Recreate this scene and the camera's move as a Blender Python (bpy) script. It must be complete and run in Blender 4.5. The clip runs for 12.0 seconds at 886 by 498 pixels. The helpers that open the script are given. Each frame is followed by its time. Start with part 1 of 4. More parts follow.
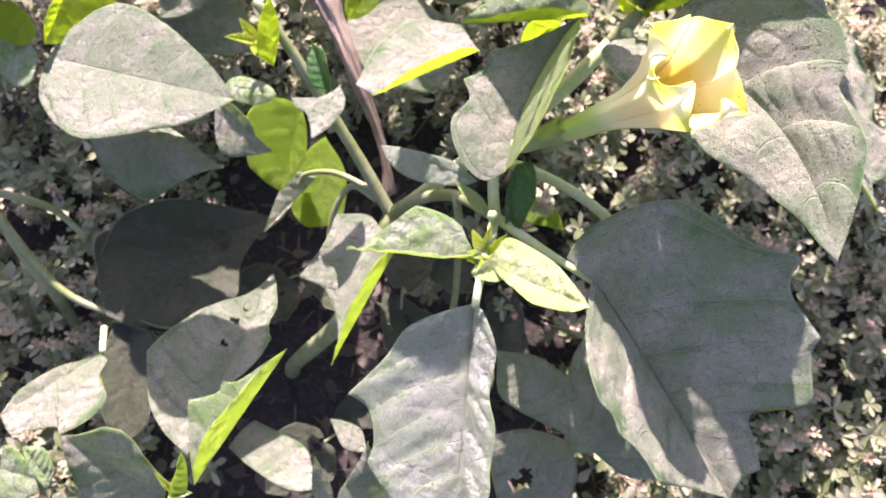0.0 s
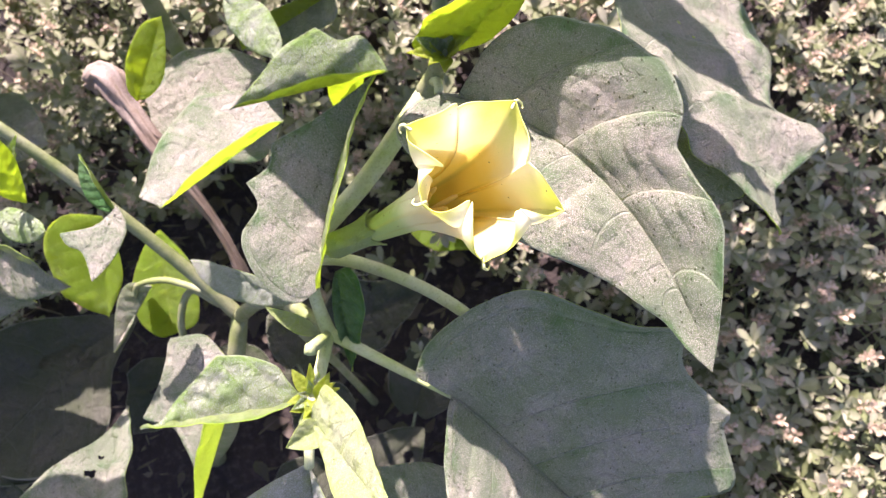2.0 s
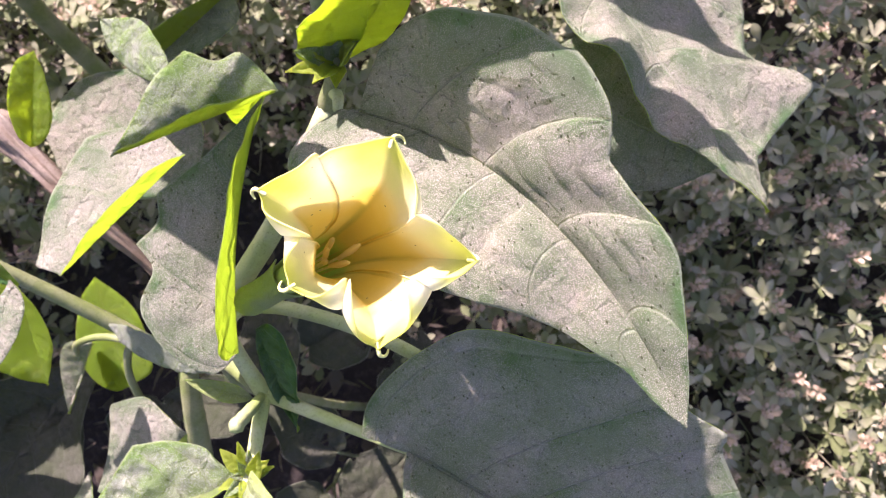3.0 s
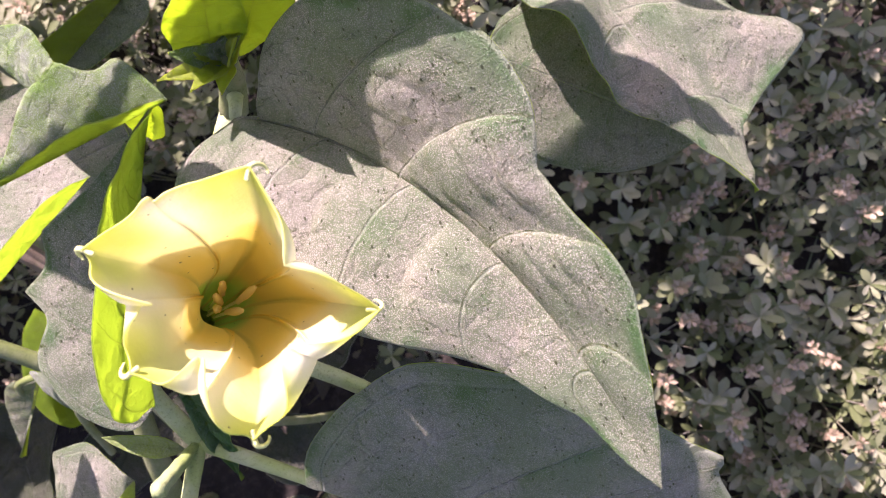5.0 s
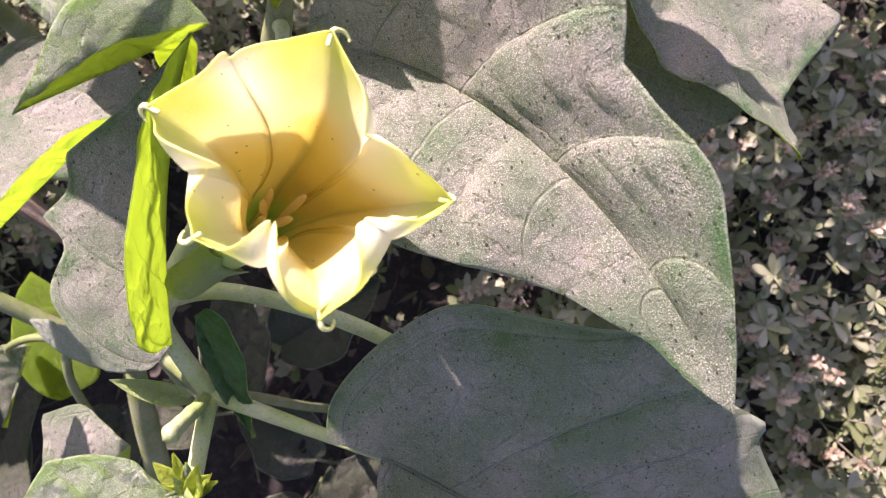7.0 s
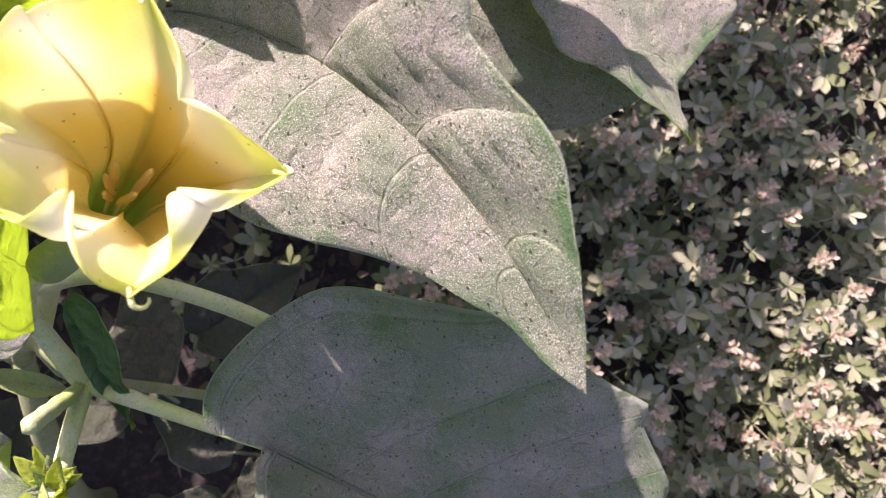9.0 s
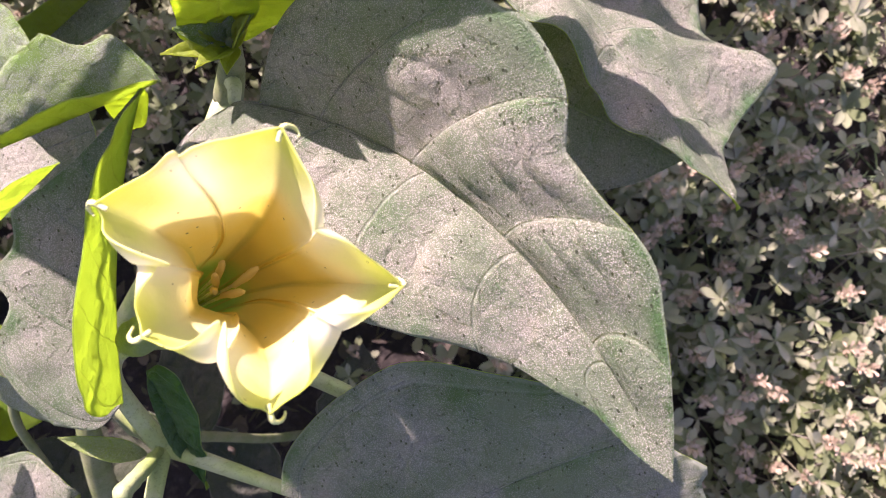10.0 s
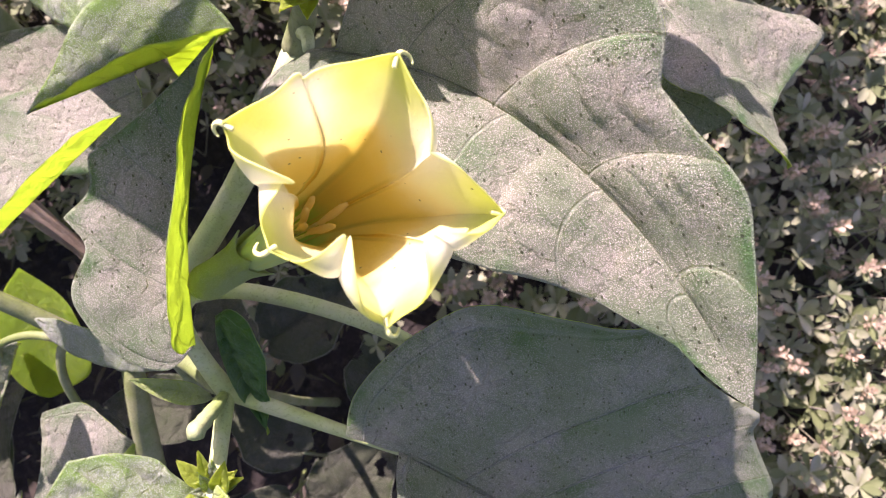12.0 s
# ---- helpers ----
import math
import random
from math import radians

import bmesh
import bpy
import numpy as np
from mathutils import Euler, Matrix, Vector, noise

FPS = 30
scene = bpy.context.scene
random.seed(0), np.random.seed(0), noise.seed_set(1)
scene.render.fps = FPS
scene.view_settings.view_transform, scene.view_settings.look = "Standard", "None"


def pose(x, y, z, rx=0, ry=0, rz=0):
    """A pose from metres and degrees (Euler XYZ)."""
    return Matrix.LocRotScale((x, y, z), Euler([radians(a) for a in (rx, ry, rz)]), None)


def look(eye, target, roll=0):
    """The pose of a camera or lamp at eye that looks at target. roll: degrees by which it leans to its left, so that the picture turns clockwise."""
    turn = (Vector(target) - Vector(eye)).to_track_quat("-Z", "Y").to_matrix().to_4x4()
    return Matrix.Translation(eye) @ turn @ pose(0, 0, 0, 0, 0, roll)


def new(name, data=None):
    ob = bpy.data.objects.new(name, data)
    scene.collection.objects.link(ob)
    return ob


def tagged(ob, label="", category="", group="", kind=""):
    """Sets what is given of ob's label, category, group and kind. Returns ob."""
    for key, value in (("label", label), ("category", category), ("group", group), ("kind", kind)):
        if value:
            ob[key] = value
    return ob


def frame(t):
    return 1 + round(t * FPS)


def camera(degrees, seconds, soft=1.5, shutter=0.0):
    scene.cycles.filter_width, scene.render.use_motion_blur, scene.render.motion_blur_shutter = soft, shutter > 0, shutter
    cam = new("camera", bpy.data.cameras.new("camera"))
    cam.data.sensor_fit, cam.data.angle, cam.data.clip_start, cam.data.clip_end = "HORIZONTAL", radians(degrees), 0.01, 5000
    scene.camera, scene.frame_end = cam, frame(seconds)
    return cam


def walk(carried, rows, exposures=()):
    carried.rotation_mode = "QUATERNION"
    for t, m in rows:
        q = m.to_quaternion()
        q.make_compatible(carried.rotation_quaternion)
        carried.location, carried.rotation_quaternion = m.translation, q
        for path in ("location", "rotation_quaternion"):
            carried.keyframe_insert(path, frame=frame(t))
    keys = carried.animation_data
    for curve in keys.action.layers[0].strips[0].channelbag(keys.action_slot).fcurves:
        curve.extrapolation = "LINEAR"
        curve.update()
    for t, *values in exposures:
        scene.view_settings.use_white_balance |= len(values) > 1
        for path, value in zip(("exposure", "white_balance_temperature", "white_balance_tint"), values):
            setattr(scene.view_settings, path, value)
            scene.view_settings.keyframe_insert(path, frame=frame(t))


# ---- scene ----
cam = camera(68.32, 12.0, 1.0)
PATH = [
    (0, -0.0038, -0.0466, 0.8877, 15.71, -2.64, 2.95),
    (0.5, 0.0466, -0.0124, 0.8720, 16.24, -4.18, -0.24),
    (1, 0.0549, 0.0126, 0.8620, 15.12, -4.45, -1.91),
    (1.5, 0.0854, 0.0434, 0.8443, 13.31, -3.93, -4.50),
    (2, 0.1119, 0.0738, 0.8310, 11.52, -0.45, -8.55),
    (2.5, 0.1369, 0.1067, 0.8060, 9.56, 1.63, -13.12),
    (3, 0.1667, 0.1150, 0.7834, 7.24, 2.24, -16.02),
    (3.5, 0.1908, 0.1154, 0.7689, 6.86, 2.28, -18.25),
    (5.3, 0.2044, 0.1361, 0.7329, 3.38, 3.63, -22.02),
    (5.5, 0.1990, 0.1387, 0.7301, 2.95, 3.13, -22.88),
    (6, 0.1839, 0.1368, 0.7209, 2.43, 3.64, -22.45),
    (6.5, 0.1730, 0.1100, 0.7255, 5.97, 2.00, -18.68),
    (6.7, 0.1676, 0.1024, 0.7251, 6.80, 1.79, -18.13),
    (8.3, 0.1701, 0.1250, 0.7315, 8.25, -0.00, -17.72),
    (8.5, 0.1723, 0.1241, 0.7350, 7.86, -0.41, -17.75),
    (9, 0.1949, 0.0923, 0.7177, 6.66, -2.26, -18.28),
    (9.5, 0.1939, 0.1073, 0.7210, 6.94, -2.35, -19.35),
    (10, 0.1772, 0.1234, 0.7327, 7.61, -1.80, -18.69),
    (10.5, 0.1807, 0.1303, 0.7347, 7.03, -2.00, -19.97),
    (11, 0.1760, 0.1390, 0.7360, 6.50, -1.83, -20.69),
    (11.5, 0.1519, 0.1313, 0.7415, 6.97, -1.76, -18.98),
    (12, 0.1453, 0.1162, 0.7362, 6.46, -1.97, -18.10),
]
walk(cam, [(t, pose(*row)) for t, *row in PATH], [(0.0, 2.17, 6050, 41), (1.5, 2.14, 6050, 41), (3.0, 1.92, 6050, 43), (5.5, 1.76, 6100, 46), (12.0, 1.76, 6100, 46)])
cam.data.dof.use_dof, cam.data.dof.focus_distance, cam.data.dof.aperture_fstop = True, 0.24, 19.0

# ---- light ----
world = bpy.data.worlds.new("sky")
scene.world = world
world.use_nodes = True
sky = world.node_tree.nodes.new("ShaderNodeTexSky")
sky.sky_type, sky.sun_disc = "NISHITA", False
SUN_UP, SUN_WAY = 40.0, Vector((-0.21, 1.0))
sky.dust_density = 2.0
sky.sun_elevation = radians(SUN_UP)
sky.sun_rotation = math.atan2(SUN_WAY.x, SUN_WAY.y)
back = world.node_tree.nodes["Background"]
back.inputs["Strength"].default_value = 0.088
world.node_tree.links.new(sky.outputs[0], back.inputs["Color"])
sun = new("sun", bpy.data.lights.new("sun", "SUN"))
sun.data.energy, sun.data.angle, sun.data.color = 5.0, radians(0.55), (1.0, 0.94, 0.86)
flat = SUN_WAY.normalized() * math.cos(radians(SUN_UP))
sun.matrix_world = look((0, 0, 5), Vector((0, 0, 5)) - Vector((flat.x, flat.y, math.sin(radians(SUN_UP)))))


# ---- materials ----
class Mat:
    """A node material in the making: node() adds a node and links or sets its inputs."""

    def __init__(self, name):
        self.mat = bpy.data.materials.new(name)
        self.mat.use_nodes = True
        self.tree = self.mat.node_tree
        self.tree.nodes.clear()
        self.out = self.tree.nodes.new("ShaderNodeOutputMaterial")

    def node(self, kind, ins=None, **props):
        n = self.tree.nodes.new("ShaderNode" + kind)
        for k, v in props.items():
            setattr(n, k, v)
        for k, v in (ins or {}).items():
            if isinstance(v, bpy.types.NodeSocket):
                self.tree.links.new(v, n.inputs[k])
            else:
                n.inputs[k].default_value = v
        return n

    def mix(self, fac, a, b, mode="MIX"):
        n = self.tree.nodes.new("ShaderNodeMix")
        n.data_type, n.blend_type = "RGBA", mode
        for sock, v in ((n.inputs[0], fac), (n.inputs[6], a), (n.inputs[7], b)):
            if isinstance(v, bpy.types.NodeSocket):
                self.tree.links.new(v, sock)
            else:
                sock.default_value = v if not isinstance(v, tuple) or len(v) == 4 else (*v, 1)
        return n.outputs[2]

    def math(self, op, a, b=0.0, c=0.0):
        return self.node("Math", {0: a, 1: b, 2: c}, operation=op).outputs[0]

    def span(self, v, a, b, lo=0.0, hi=1.0):
        return self.node("MapRange", {0: v, 1: a, 2: b, 3: lo, 4: hi}, interpolation_type="SMOOTHSTEP").outputs[0]

    def noise(self, scale, detail=4.0, rough=0.55, vector=None):
        ins = {"Scale": scale, "Detail": detail, "Roughness": rough}
        if vector:
            ins["Vector"] = vector
        return self.node("TexNoise", ins).outputs[0]

    def end(self, shader):
        self.tree.links.new(shader, self.out.inputs[0])
        return self.mat


def leaf_material(name, green, dust, amount, through_colour, through_amount, speck=1.0, rough=0.75, vein_light=0.3, patchy=0.25):
    """Leaf skin: green tissue under patchy dust, paler veins, dark specks and grain."""
    m = Mat(name)
    place = m.node("TexCoord").outputs["Object"]
    uv = m.node("SeparateXYZ", {0: m.node("UVMap").outputs[0]})
    u, v = uv.outputs[0], uv.outputs[1]
    near = m.math("PINGPONG", u, 0.5)
    fade = m.span(v, 0.55, 1.0, 1.0, 0.25)
    side_vein = m.math("MULTIPLY", m.span(near, 0.005, 0.022, 1.0, 0.0), fade)
    mid_vein = m.span(v, 0.005, 0.018, 0.7, 0.0)
    drift = m.node("TexNoise", {"Scale": 90.0, "Detail": 2.0, "Vector": place}).outputs[1]
    warped = m.node("VectorMath", {0: place, 1: m.node("VectorMath", {0: drift, 3: 0.012}, operation="SCALE").outputs[0]}, operation="ADD").outputs[0]
    fine = m.node("TexVoronoi", {"Scale": 72.0, "Vector": warped}, feature="DISTANCE_TO_EDGE").outputs[0]
    net = m.span(fine, 0.0, 0.035, 0.5, 0.0)
    small = m.node("TexVoronoi", {"Scale": 330.0, "Vector": warped}, feature="DISTANCE_TO_EDGE").outputs[0]
    net = m.math("MAXIMUM", net, m.span(small, 0.0, 0.10, 0.08, 0.0))
    vein = m.math("MAXIMUM", m.math("MULTIPLY", side_vein, 0.8), mid_vein)
    step = m.math("ADD", m.math("MULTIPLY", v, 4.0), m.math("ADD", m.math("MULTIPLY", m.math("FLOOR", u), 0.5), m.math("MULTIPLY", m.math("FRACT", u), 0.35)))
    cross = m.math("ABSOLUTE", m.math("SUBTRACT", m.math("FRACT", m.math("ADD", m.math("ADD", step, m.math("MULTIPLY", m.math("SUBTRACT", m.noise(90.0, 3.0, 0.6, place), 0.5), 1.1)), 0.5)), 0.5))
    cross = m.math("MULTIPLY", m.span(cross, 0.0, 0.07, 1.0, 0.0), m.math("MULTIPLY", m.span(v, 0.05, 0.15), m.span(v, 0.85, 0.97, 1.0, 0.0)))
    wide = m.noise(60.0, 5.0, 0.55, place) if patchy > 0.5 else m.noise(28.0, 5.0, 0.6, place)
    sand = m.node("TexVoronoi", {"Scale": 2000.0, "Vector": place})
    grain = m.span(sand.outputs["Distance"], 0.12, 0.62, 1.0, 0.0)
    silt = m.span(m.node("TexVoronoi", {"Scale": 5000.0, "Vector": place}).outputs["Distance"], 0.12, 0.6, 1.0, 0.0)
    clump = m.span(m.noise(620.0, 4.0, 0.7, place), 0.40, 0.60)
    info = m.node("ObjectInfo").outputs["Random"]
    cover = m.span(m.math("ADD", wide, m.math("MULTIPLY", m.math("SUBTRACT", grain, 0.5), 0.25)), 0.28, 0.62, max(amount - patchy, 0.0), min(amount + 0.2, 0.97))
    # Thinner dust along one side of the veins, doubling as shade there.
    thin_shade = m.math("MULTIPLY", m.span(m.math("FRACT", u), 0.02, 0.34, 1.0, 0.0), m.span(m.noise(46.0, 3.0, 0.6, place), 0.42, 0.60))
    cover = m.math("SUBTRACT", cover, m.math("MULTIPLY", m.math("MULTIPLY", thin_shade, m.span(grain, 0.0, 1.0, 1.0, 0.55)), 0.30 * patchy / 0.42))
    edge_bare = m.math("ADD", m.span(v, 0.86, 1.0, 0.0, 0.25), m.math("MULTIPLY", m.span(v, 0.74, 0.92, 0.0, 0.34), m.span(m.noise(34.0, 4.0, 0.6, place), 0.52, 0.64)))
    cover = m.math("MAXIMUM", m.math("SUBTRACT", cover, edge_bare), 0.0)
    tissue = m.mix(m.noise(60.0, 3.0, 0.5, place), tuple(c * 0.75 for c in green), tuple(min(c * 1.3, 1) for c in green))
    tissue = m.mix(m.math("MULTIPLY", m.math("MAXIMUM", vein, net), vein_light), tissue, tuple(min(c * 2.6 + 0.03, 0.5) for c in green))
    powder = m.mix(grain, tuple(c * 0.56 for c in dust), tuple(c * 1.34 for c in dust))
    powder = m.mix(m.math("MULTIPLY", m.math("SUBTRACT", 1.0, clump), 0.40), powder, tuple(c * 0.55 for c in dust))
    shade = m.node("SeparateColor", {0: sand.outputs["Color"]}).outputs[0]
    powder = m.mix(m.span(shade, 0.72, 0.96, 0.0, 0.60), powder, tuple(c * 0.45 for c in dust))
    powder = m.mix(m.span(shade, 0.22, 0.02, 0.0, 0.45), powder, tuple(min(c * 1.4, 0.85) for c in dust))
    powder = m.mix(m.span(info, 0.0, 1.0, 0.0, 0.3), powder, (dust[0] * 0.9, dust[1] * 0.93, dust[2] * 0.96))
    colour = m.mix(cover, tissue, powder)
    colour = m.mix(m.math("MULTIPLY", vein, 0.22), colour, tuple(min(c * 1.2, 0.6) for c in (dust[0], dust[0], dust[2] * 1.05)))
    colour = m.mix(m.span(v, 0.972, 0.99, 0.0, 0.4), colour, (0.46, 0.46, 0.33))
    long_way = m.node("VectorMath", {0: place, 1: (1.5, 0.85, 1.2)}, operation="MULTIPLY").outputs[0]
    spots = m.node("TexVoronoi", {"Scale": 330.0, "Vector": long_way, "Randomness": 1.0})
    keep = m.math("GREATER_THAN", m.node("SeparateColor", {0: spots.outputs["Color"]}).outputs[0], 0.66)
    dot = m.math("MULTIPLY", m.math("MULTIPLY", m.span(spots.outputs["Distance"], 0.15, 0.25, 1.0, 0.0), keep), 0.95 * speck)
    colour = m.mix(dot, colour, (0.035, 0.035, 0.03))
    high = m.math("ADD", m.math("MULTIPLY", grain, 0.8), m.math("MULTIPLY", clump, 0.8))
    high = m.math("ADD", high, m.math("MULTIPLY", silt, 0.35))
    bump = m.node("Bump", {"Strength": 1.0, "Distance": 0.00055, "Height": high}).outputs[0]
    swell = m.math("MULTIPLY", m.math("ADD", m.math("MULTIPLY", vein, 1.0), m.math("MULTIPLY", m.math("MAXIMUM", m.node("MapRange", {0: fine, 1: 0.0, 2: 0.36, 3: 0.75, 4: 0.0}).outputs[0], m.math("MULTIPLY", cross, 0.6)), m.span(wide, 0.4, 0.6, 0.35, 1.0))), -1.0)
    bump = m.node("Bump", {"Strength": 1.0, "Distance": 0.0030, "Height": swell, "Normal": bump}).outputs[0]
    skin = m.node("BsdfPrincipled", {"Base Color": colour, "Roughness": rough, "Normal": bump})
    skin.inputs["Specular IOR Level"].default_value = 0.10
    glow = m.node("BsdfTranslucent", {"Color": m.mix(m.math("MULTIPLY", vein, 0.35), through_colour, tuple(c * 0.5 for c in through_colour)), "Normal": bump})
    return m.end(m.node("MixShader", {0: through_amount, 1: skin.outputs[0], 2: glow.outputs[0]}).outputs[0])


DUST = (0.545, 0.480, 0.372)
GREEN = (0.075, 0.15, 0.055)
LIME = (0.72, 0.92, 0.07)
dusty_top = leaf_material("dusty_leaf", GREEN, DUST, 0.78, (0.62, 0.74, 0.16), 0.18, patchy=0.42)
dull_under = leaf_material("leaf_underside", (0.16, 0.25, 0.06), (0.36, 0.36, 0.28), 0.25, LIME, 0.6, 0.3)
young_top = leaf_material("young_leaf", (0.15, 0.26, 0.06), (0.50, 0.50, 0.39), 0.74, LIME, 0.22, 0.3, vein_light=0.5, patchy=0.55)
pale_top = leaf_material("pale_leaf", (0.10, 0.17, 0.05), (0.51, 0.49, 0.42), 0.86, LIME, 0.2, 0.3, vein_light=0.6, patchy=0.35)
# Low leaves: deep shade is put into this dark leaf colour.
shade_dark_top = leaf_material("shade_dark_leaf", (0.045, 0.062, 0.022), (0.16, 0.148, 0.112), 0.58, (0.2, 0.22, 0.05), 0.10, 0.6)
rim_lime = leaf_material("lime_rim", (0.20, 0.32, 0.03), (0.42, 0.46, 0.22), 0.18, (0.74, 0.92, 0.14), 0.72, 0.3, 0.5)
thin_dusty = leaf_material("thin_dusty_leaf", (0.10, 0.19, 0.05), (0.50, 0.48, 0.38), 0.70, (0.80, 0.94, 0.16), 0.58)
fresh_top = leaf_material("fresh_leaf", (0.17, 0.28, 0.03), (0.40, 0.42, 0.26), 0.14, (0.78, 0.94, 0.08), 0.68, 0.25, 0.5)
soft_lime = leaf_material("soft_lime_leaf", (0.34, 0.44, 0.09), (0.46, 0.48, 0.30), 0.72, (0.70, 0.82, 0.14), 0.18, 0.2, 0.6, vein_light=0.3, patchy=0.4)
tip_lime = leaf_material("tip_leaf", (0.34, 0.42, 0.05), (0.62, 0.62, 0.34), 0.15, (0.85, 0.95, 0.10), 0.55, 0.1, 0.5)
mossy_top = leaf_material("half_clean_leaf", (0.05, 0.15, 0.035), (0.34, 0.38, 0.26), 0.14, (0.3, 0.45, 0.04), 0.25, 0.4, 0.5, 0.5)


def stem_material(name, colour, dust, amount):
    m = Mat(name)
    place = m.node("TexCoord").outputs["Object"]
    patch = m.span(m.noise(45.0, 5.0, 0.6, place), 0.35, 0.65, max(amount - 0.3, 0), min(amount + 0.3, 1))
    tone = m.mix(m.noise(160.0, 3.0, 0.5, place), tuple(c * 0.75 for c in colour), tuple(c * 1.25 for c in colour))
    tone = m.mix(patch, tone, dust)
    grit = m.noise(700.0, 4.0, 0.7, place)
    tone = m.mix(m.span(grit, 0.52, 0.66, 0.0, 0.6), tone, tuple(c * 0.62 for c in colour))
    bump = m.node("Bump", {"Strength": 0.6, "Distance": 0.0008, "Height": m.math("ADD", grit, m.noise(120.0, 3.0, 0.6, place))}).outputs[0]
    skin = m.node("BsdfPrincipled", {"Base Color": tone, "Roughness": 0.6, "Normal": bump, "Subsurface Weight": 0.0})
    return m.end(skin.outputs[0])


stem_green = stem_material("stem_green", (0.135, 0.165, 0.04), (0.27, 0.26, 0.15), 0.32)
stem_pale = stem_material("stem_pale", (0.33, 0.39, 0.10), (0.46, 0.46, 0.26), 0.42)
bud_pale = stem_material("bud_pale", (0.24, 0.30, 0.075), (0.38, 0.38, 0.22), 0.3)
calyx_green = leaf_material("calyx_green", (0.30, 0.40, 0.12), (0.60, 0.61, 0.44), 0.72, (0.80, 0.92, 0.30), 0.40, 0.2, 0.5)
wither_brown = stem_material("withered_brown", (0.15, 0.10, 0.058), (0.27, 0.215, 0.155), 0.4)
tail_cream = stem_material("tail_cream", (0.66, 0.64, 0.18), (0.76, 0.74, 0.36), 0.4)
anther_cream = stem_material("anther_cream", (0.90, 0.79, 0.38), (0.92, 0.86, 0.56), 0.4)


def petal_material(name, throat, limb, deep, nerves):
    """Cream petals, yellow throat, ochre nerve lines, green-yellow tips, a few specks."""
    m = Mat(name)
    place = m.node("TexCoord").outputs["Object"]
    uv = m.node("SeparateXYZ", {0: m.node("UVMap").outputs[0]})
    u, v = uv.outputs[0], uv.outputs[1]
    soft = m.noise(70.0, 4.0, 0.55, place)
    depth = m.math("ADD", v, m.math("MULTIPLY", m.math("SUBTRACT", soft, 0.5), 0.12))
    colour = m.mix(m.span(depth, 0.66, 0.88), throat, limb)
    colour = m.mix(m.span(depth, 0.36, 0.50, 1.0, 0.0), colour, deep)
    star = m.math("PINGPONG", m.math("MULTIPLY", u, 5.0), 0.5)
    at_tip = m.math("MULTIPLY", m.span(star, 0.05, 0.32, 0.95, 0.0), m.span(depth, 0.74, 0.95))
    colour = m.mix(at_tip, colour, (0.66, 0.70, 0.10))
    colour = m.mix(m.span(v, 0.975, 0.995, 0.0, 0.6), colour, (0.74, 0.74, 0.16))
    rib = m.math("PINGPONG", m.math("MULTIPLY", u, 15.0), 0.5)
    line = m.math("MULTIPLY", m.span(rib, 0.03, 0.17, 1.0, 0.0), m.span(depth, 0.55, 0.84, nerves, 0.0))
    colour = m.mix(line, colour, (0.70, 0.54, 0.06))
    spots = m.node("TexVoronoi", {"Scale": 300.0, "Vector": place})
    keep = m.math("GREATER_THAN", m.node("SeparateColor", {0: spots.outputs["Color"]}).outputs[0], 0.82)
    dot = m.math("MULTIPLY", m.math("MULTIPLY", m.span(spots.outputs["Distance"], 0.08, 0.17, 1.0, 0.0), keep), 0.8)
    colour = m.mix(dot, colour, (0.10, 0.08, 0.03))
    bump = m.node("Bump", {"Strength": 0.3, "Distance": 0.0008, "Height": m.math("ADD", m.noise(500.0, 3.0, 0.6, place), m.math("MULTIPLY", line, 1.5))}).outputs[0]
    skin = m.node("BsdfPrincipled", {"Base Color": colour, "Roughness": 0.5, "Normal": bump})
    glow = m.node("BsdfTranslucent", {"Color": m.mix(0.12, colour, (1.0, 0.98, 0.76)), "Normal": bump})
    return m.end(m.node("MixShader", {0: m.span(depth, 0.3, 0.6, 0.50, 0.55), 1: skin.outputs[0], 2: glow.outputs[0]}).outputs[0])


petal = petal_material("cream_petal", (0.86, 0.62, 0.06), (0.85, 0.79, 0.55), (0.52, 0.66, 0.06), 0.95)
petal_back = petal_material("petal_outside", (0.84, 0.84, 0.52), (0.87, 0.86, 0.66), (0.52, 0.60, 0.24), 0.18)

anther_gold = petal_material("anther_gold", (0.92, 0.74, 0.30), (0.92, 0.74, 0.30), (0.92, 0.78, 0.34), 0.0)


def soil_material():
    m = Mat("shade_dark_soil")
    place = m.node("TexCoord").outputs["Object"]
    # Tones set below dry soil's own, to stand in for deep shade.
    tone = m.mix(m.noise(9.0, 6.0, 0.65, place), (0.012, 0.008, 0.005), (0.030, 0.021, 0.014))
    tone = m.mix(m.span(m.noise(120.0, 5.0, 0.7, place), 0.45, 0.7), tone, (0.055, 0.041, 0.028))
    stones = m.node("TexVoronoi", {"Scale": 95.0, "Vector": place}).outputs["Distance"]
    high = m.math("ADD", m.noise(70.0, 8.0, 0.7, place), m.math("MULTIPLY", stones, -0.5))
    bump = m.node("Bump", {"Strength": 0.8, "Distance": 0.006, "Height": high}).outputs[0]
    return m.end(m.node("BsdfPrincipled", {"Base Color": tone, "Roughness": 0.95, "Normal": bump}).outputs[0])


soil = soil_material()


def weed_material(name, green, dust, amount):
    m = Mat(name)
    place = m.node("TexCoord").outputs["Object"]
    isle = m.node("NewGeometry").outputs["Random Per Island"]
    tone = m.mix(isle, tuple(c * 0.7 for c in green), tuple(c * 1.35 for c in green))
    powder = m.mix(m.noise(400.0, 3.0, 0.6, place), tuple(c * 0.75 for c in dust), tuple(c * 1.1 for c in dust))
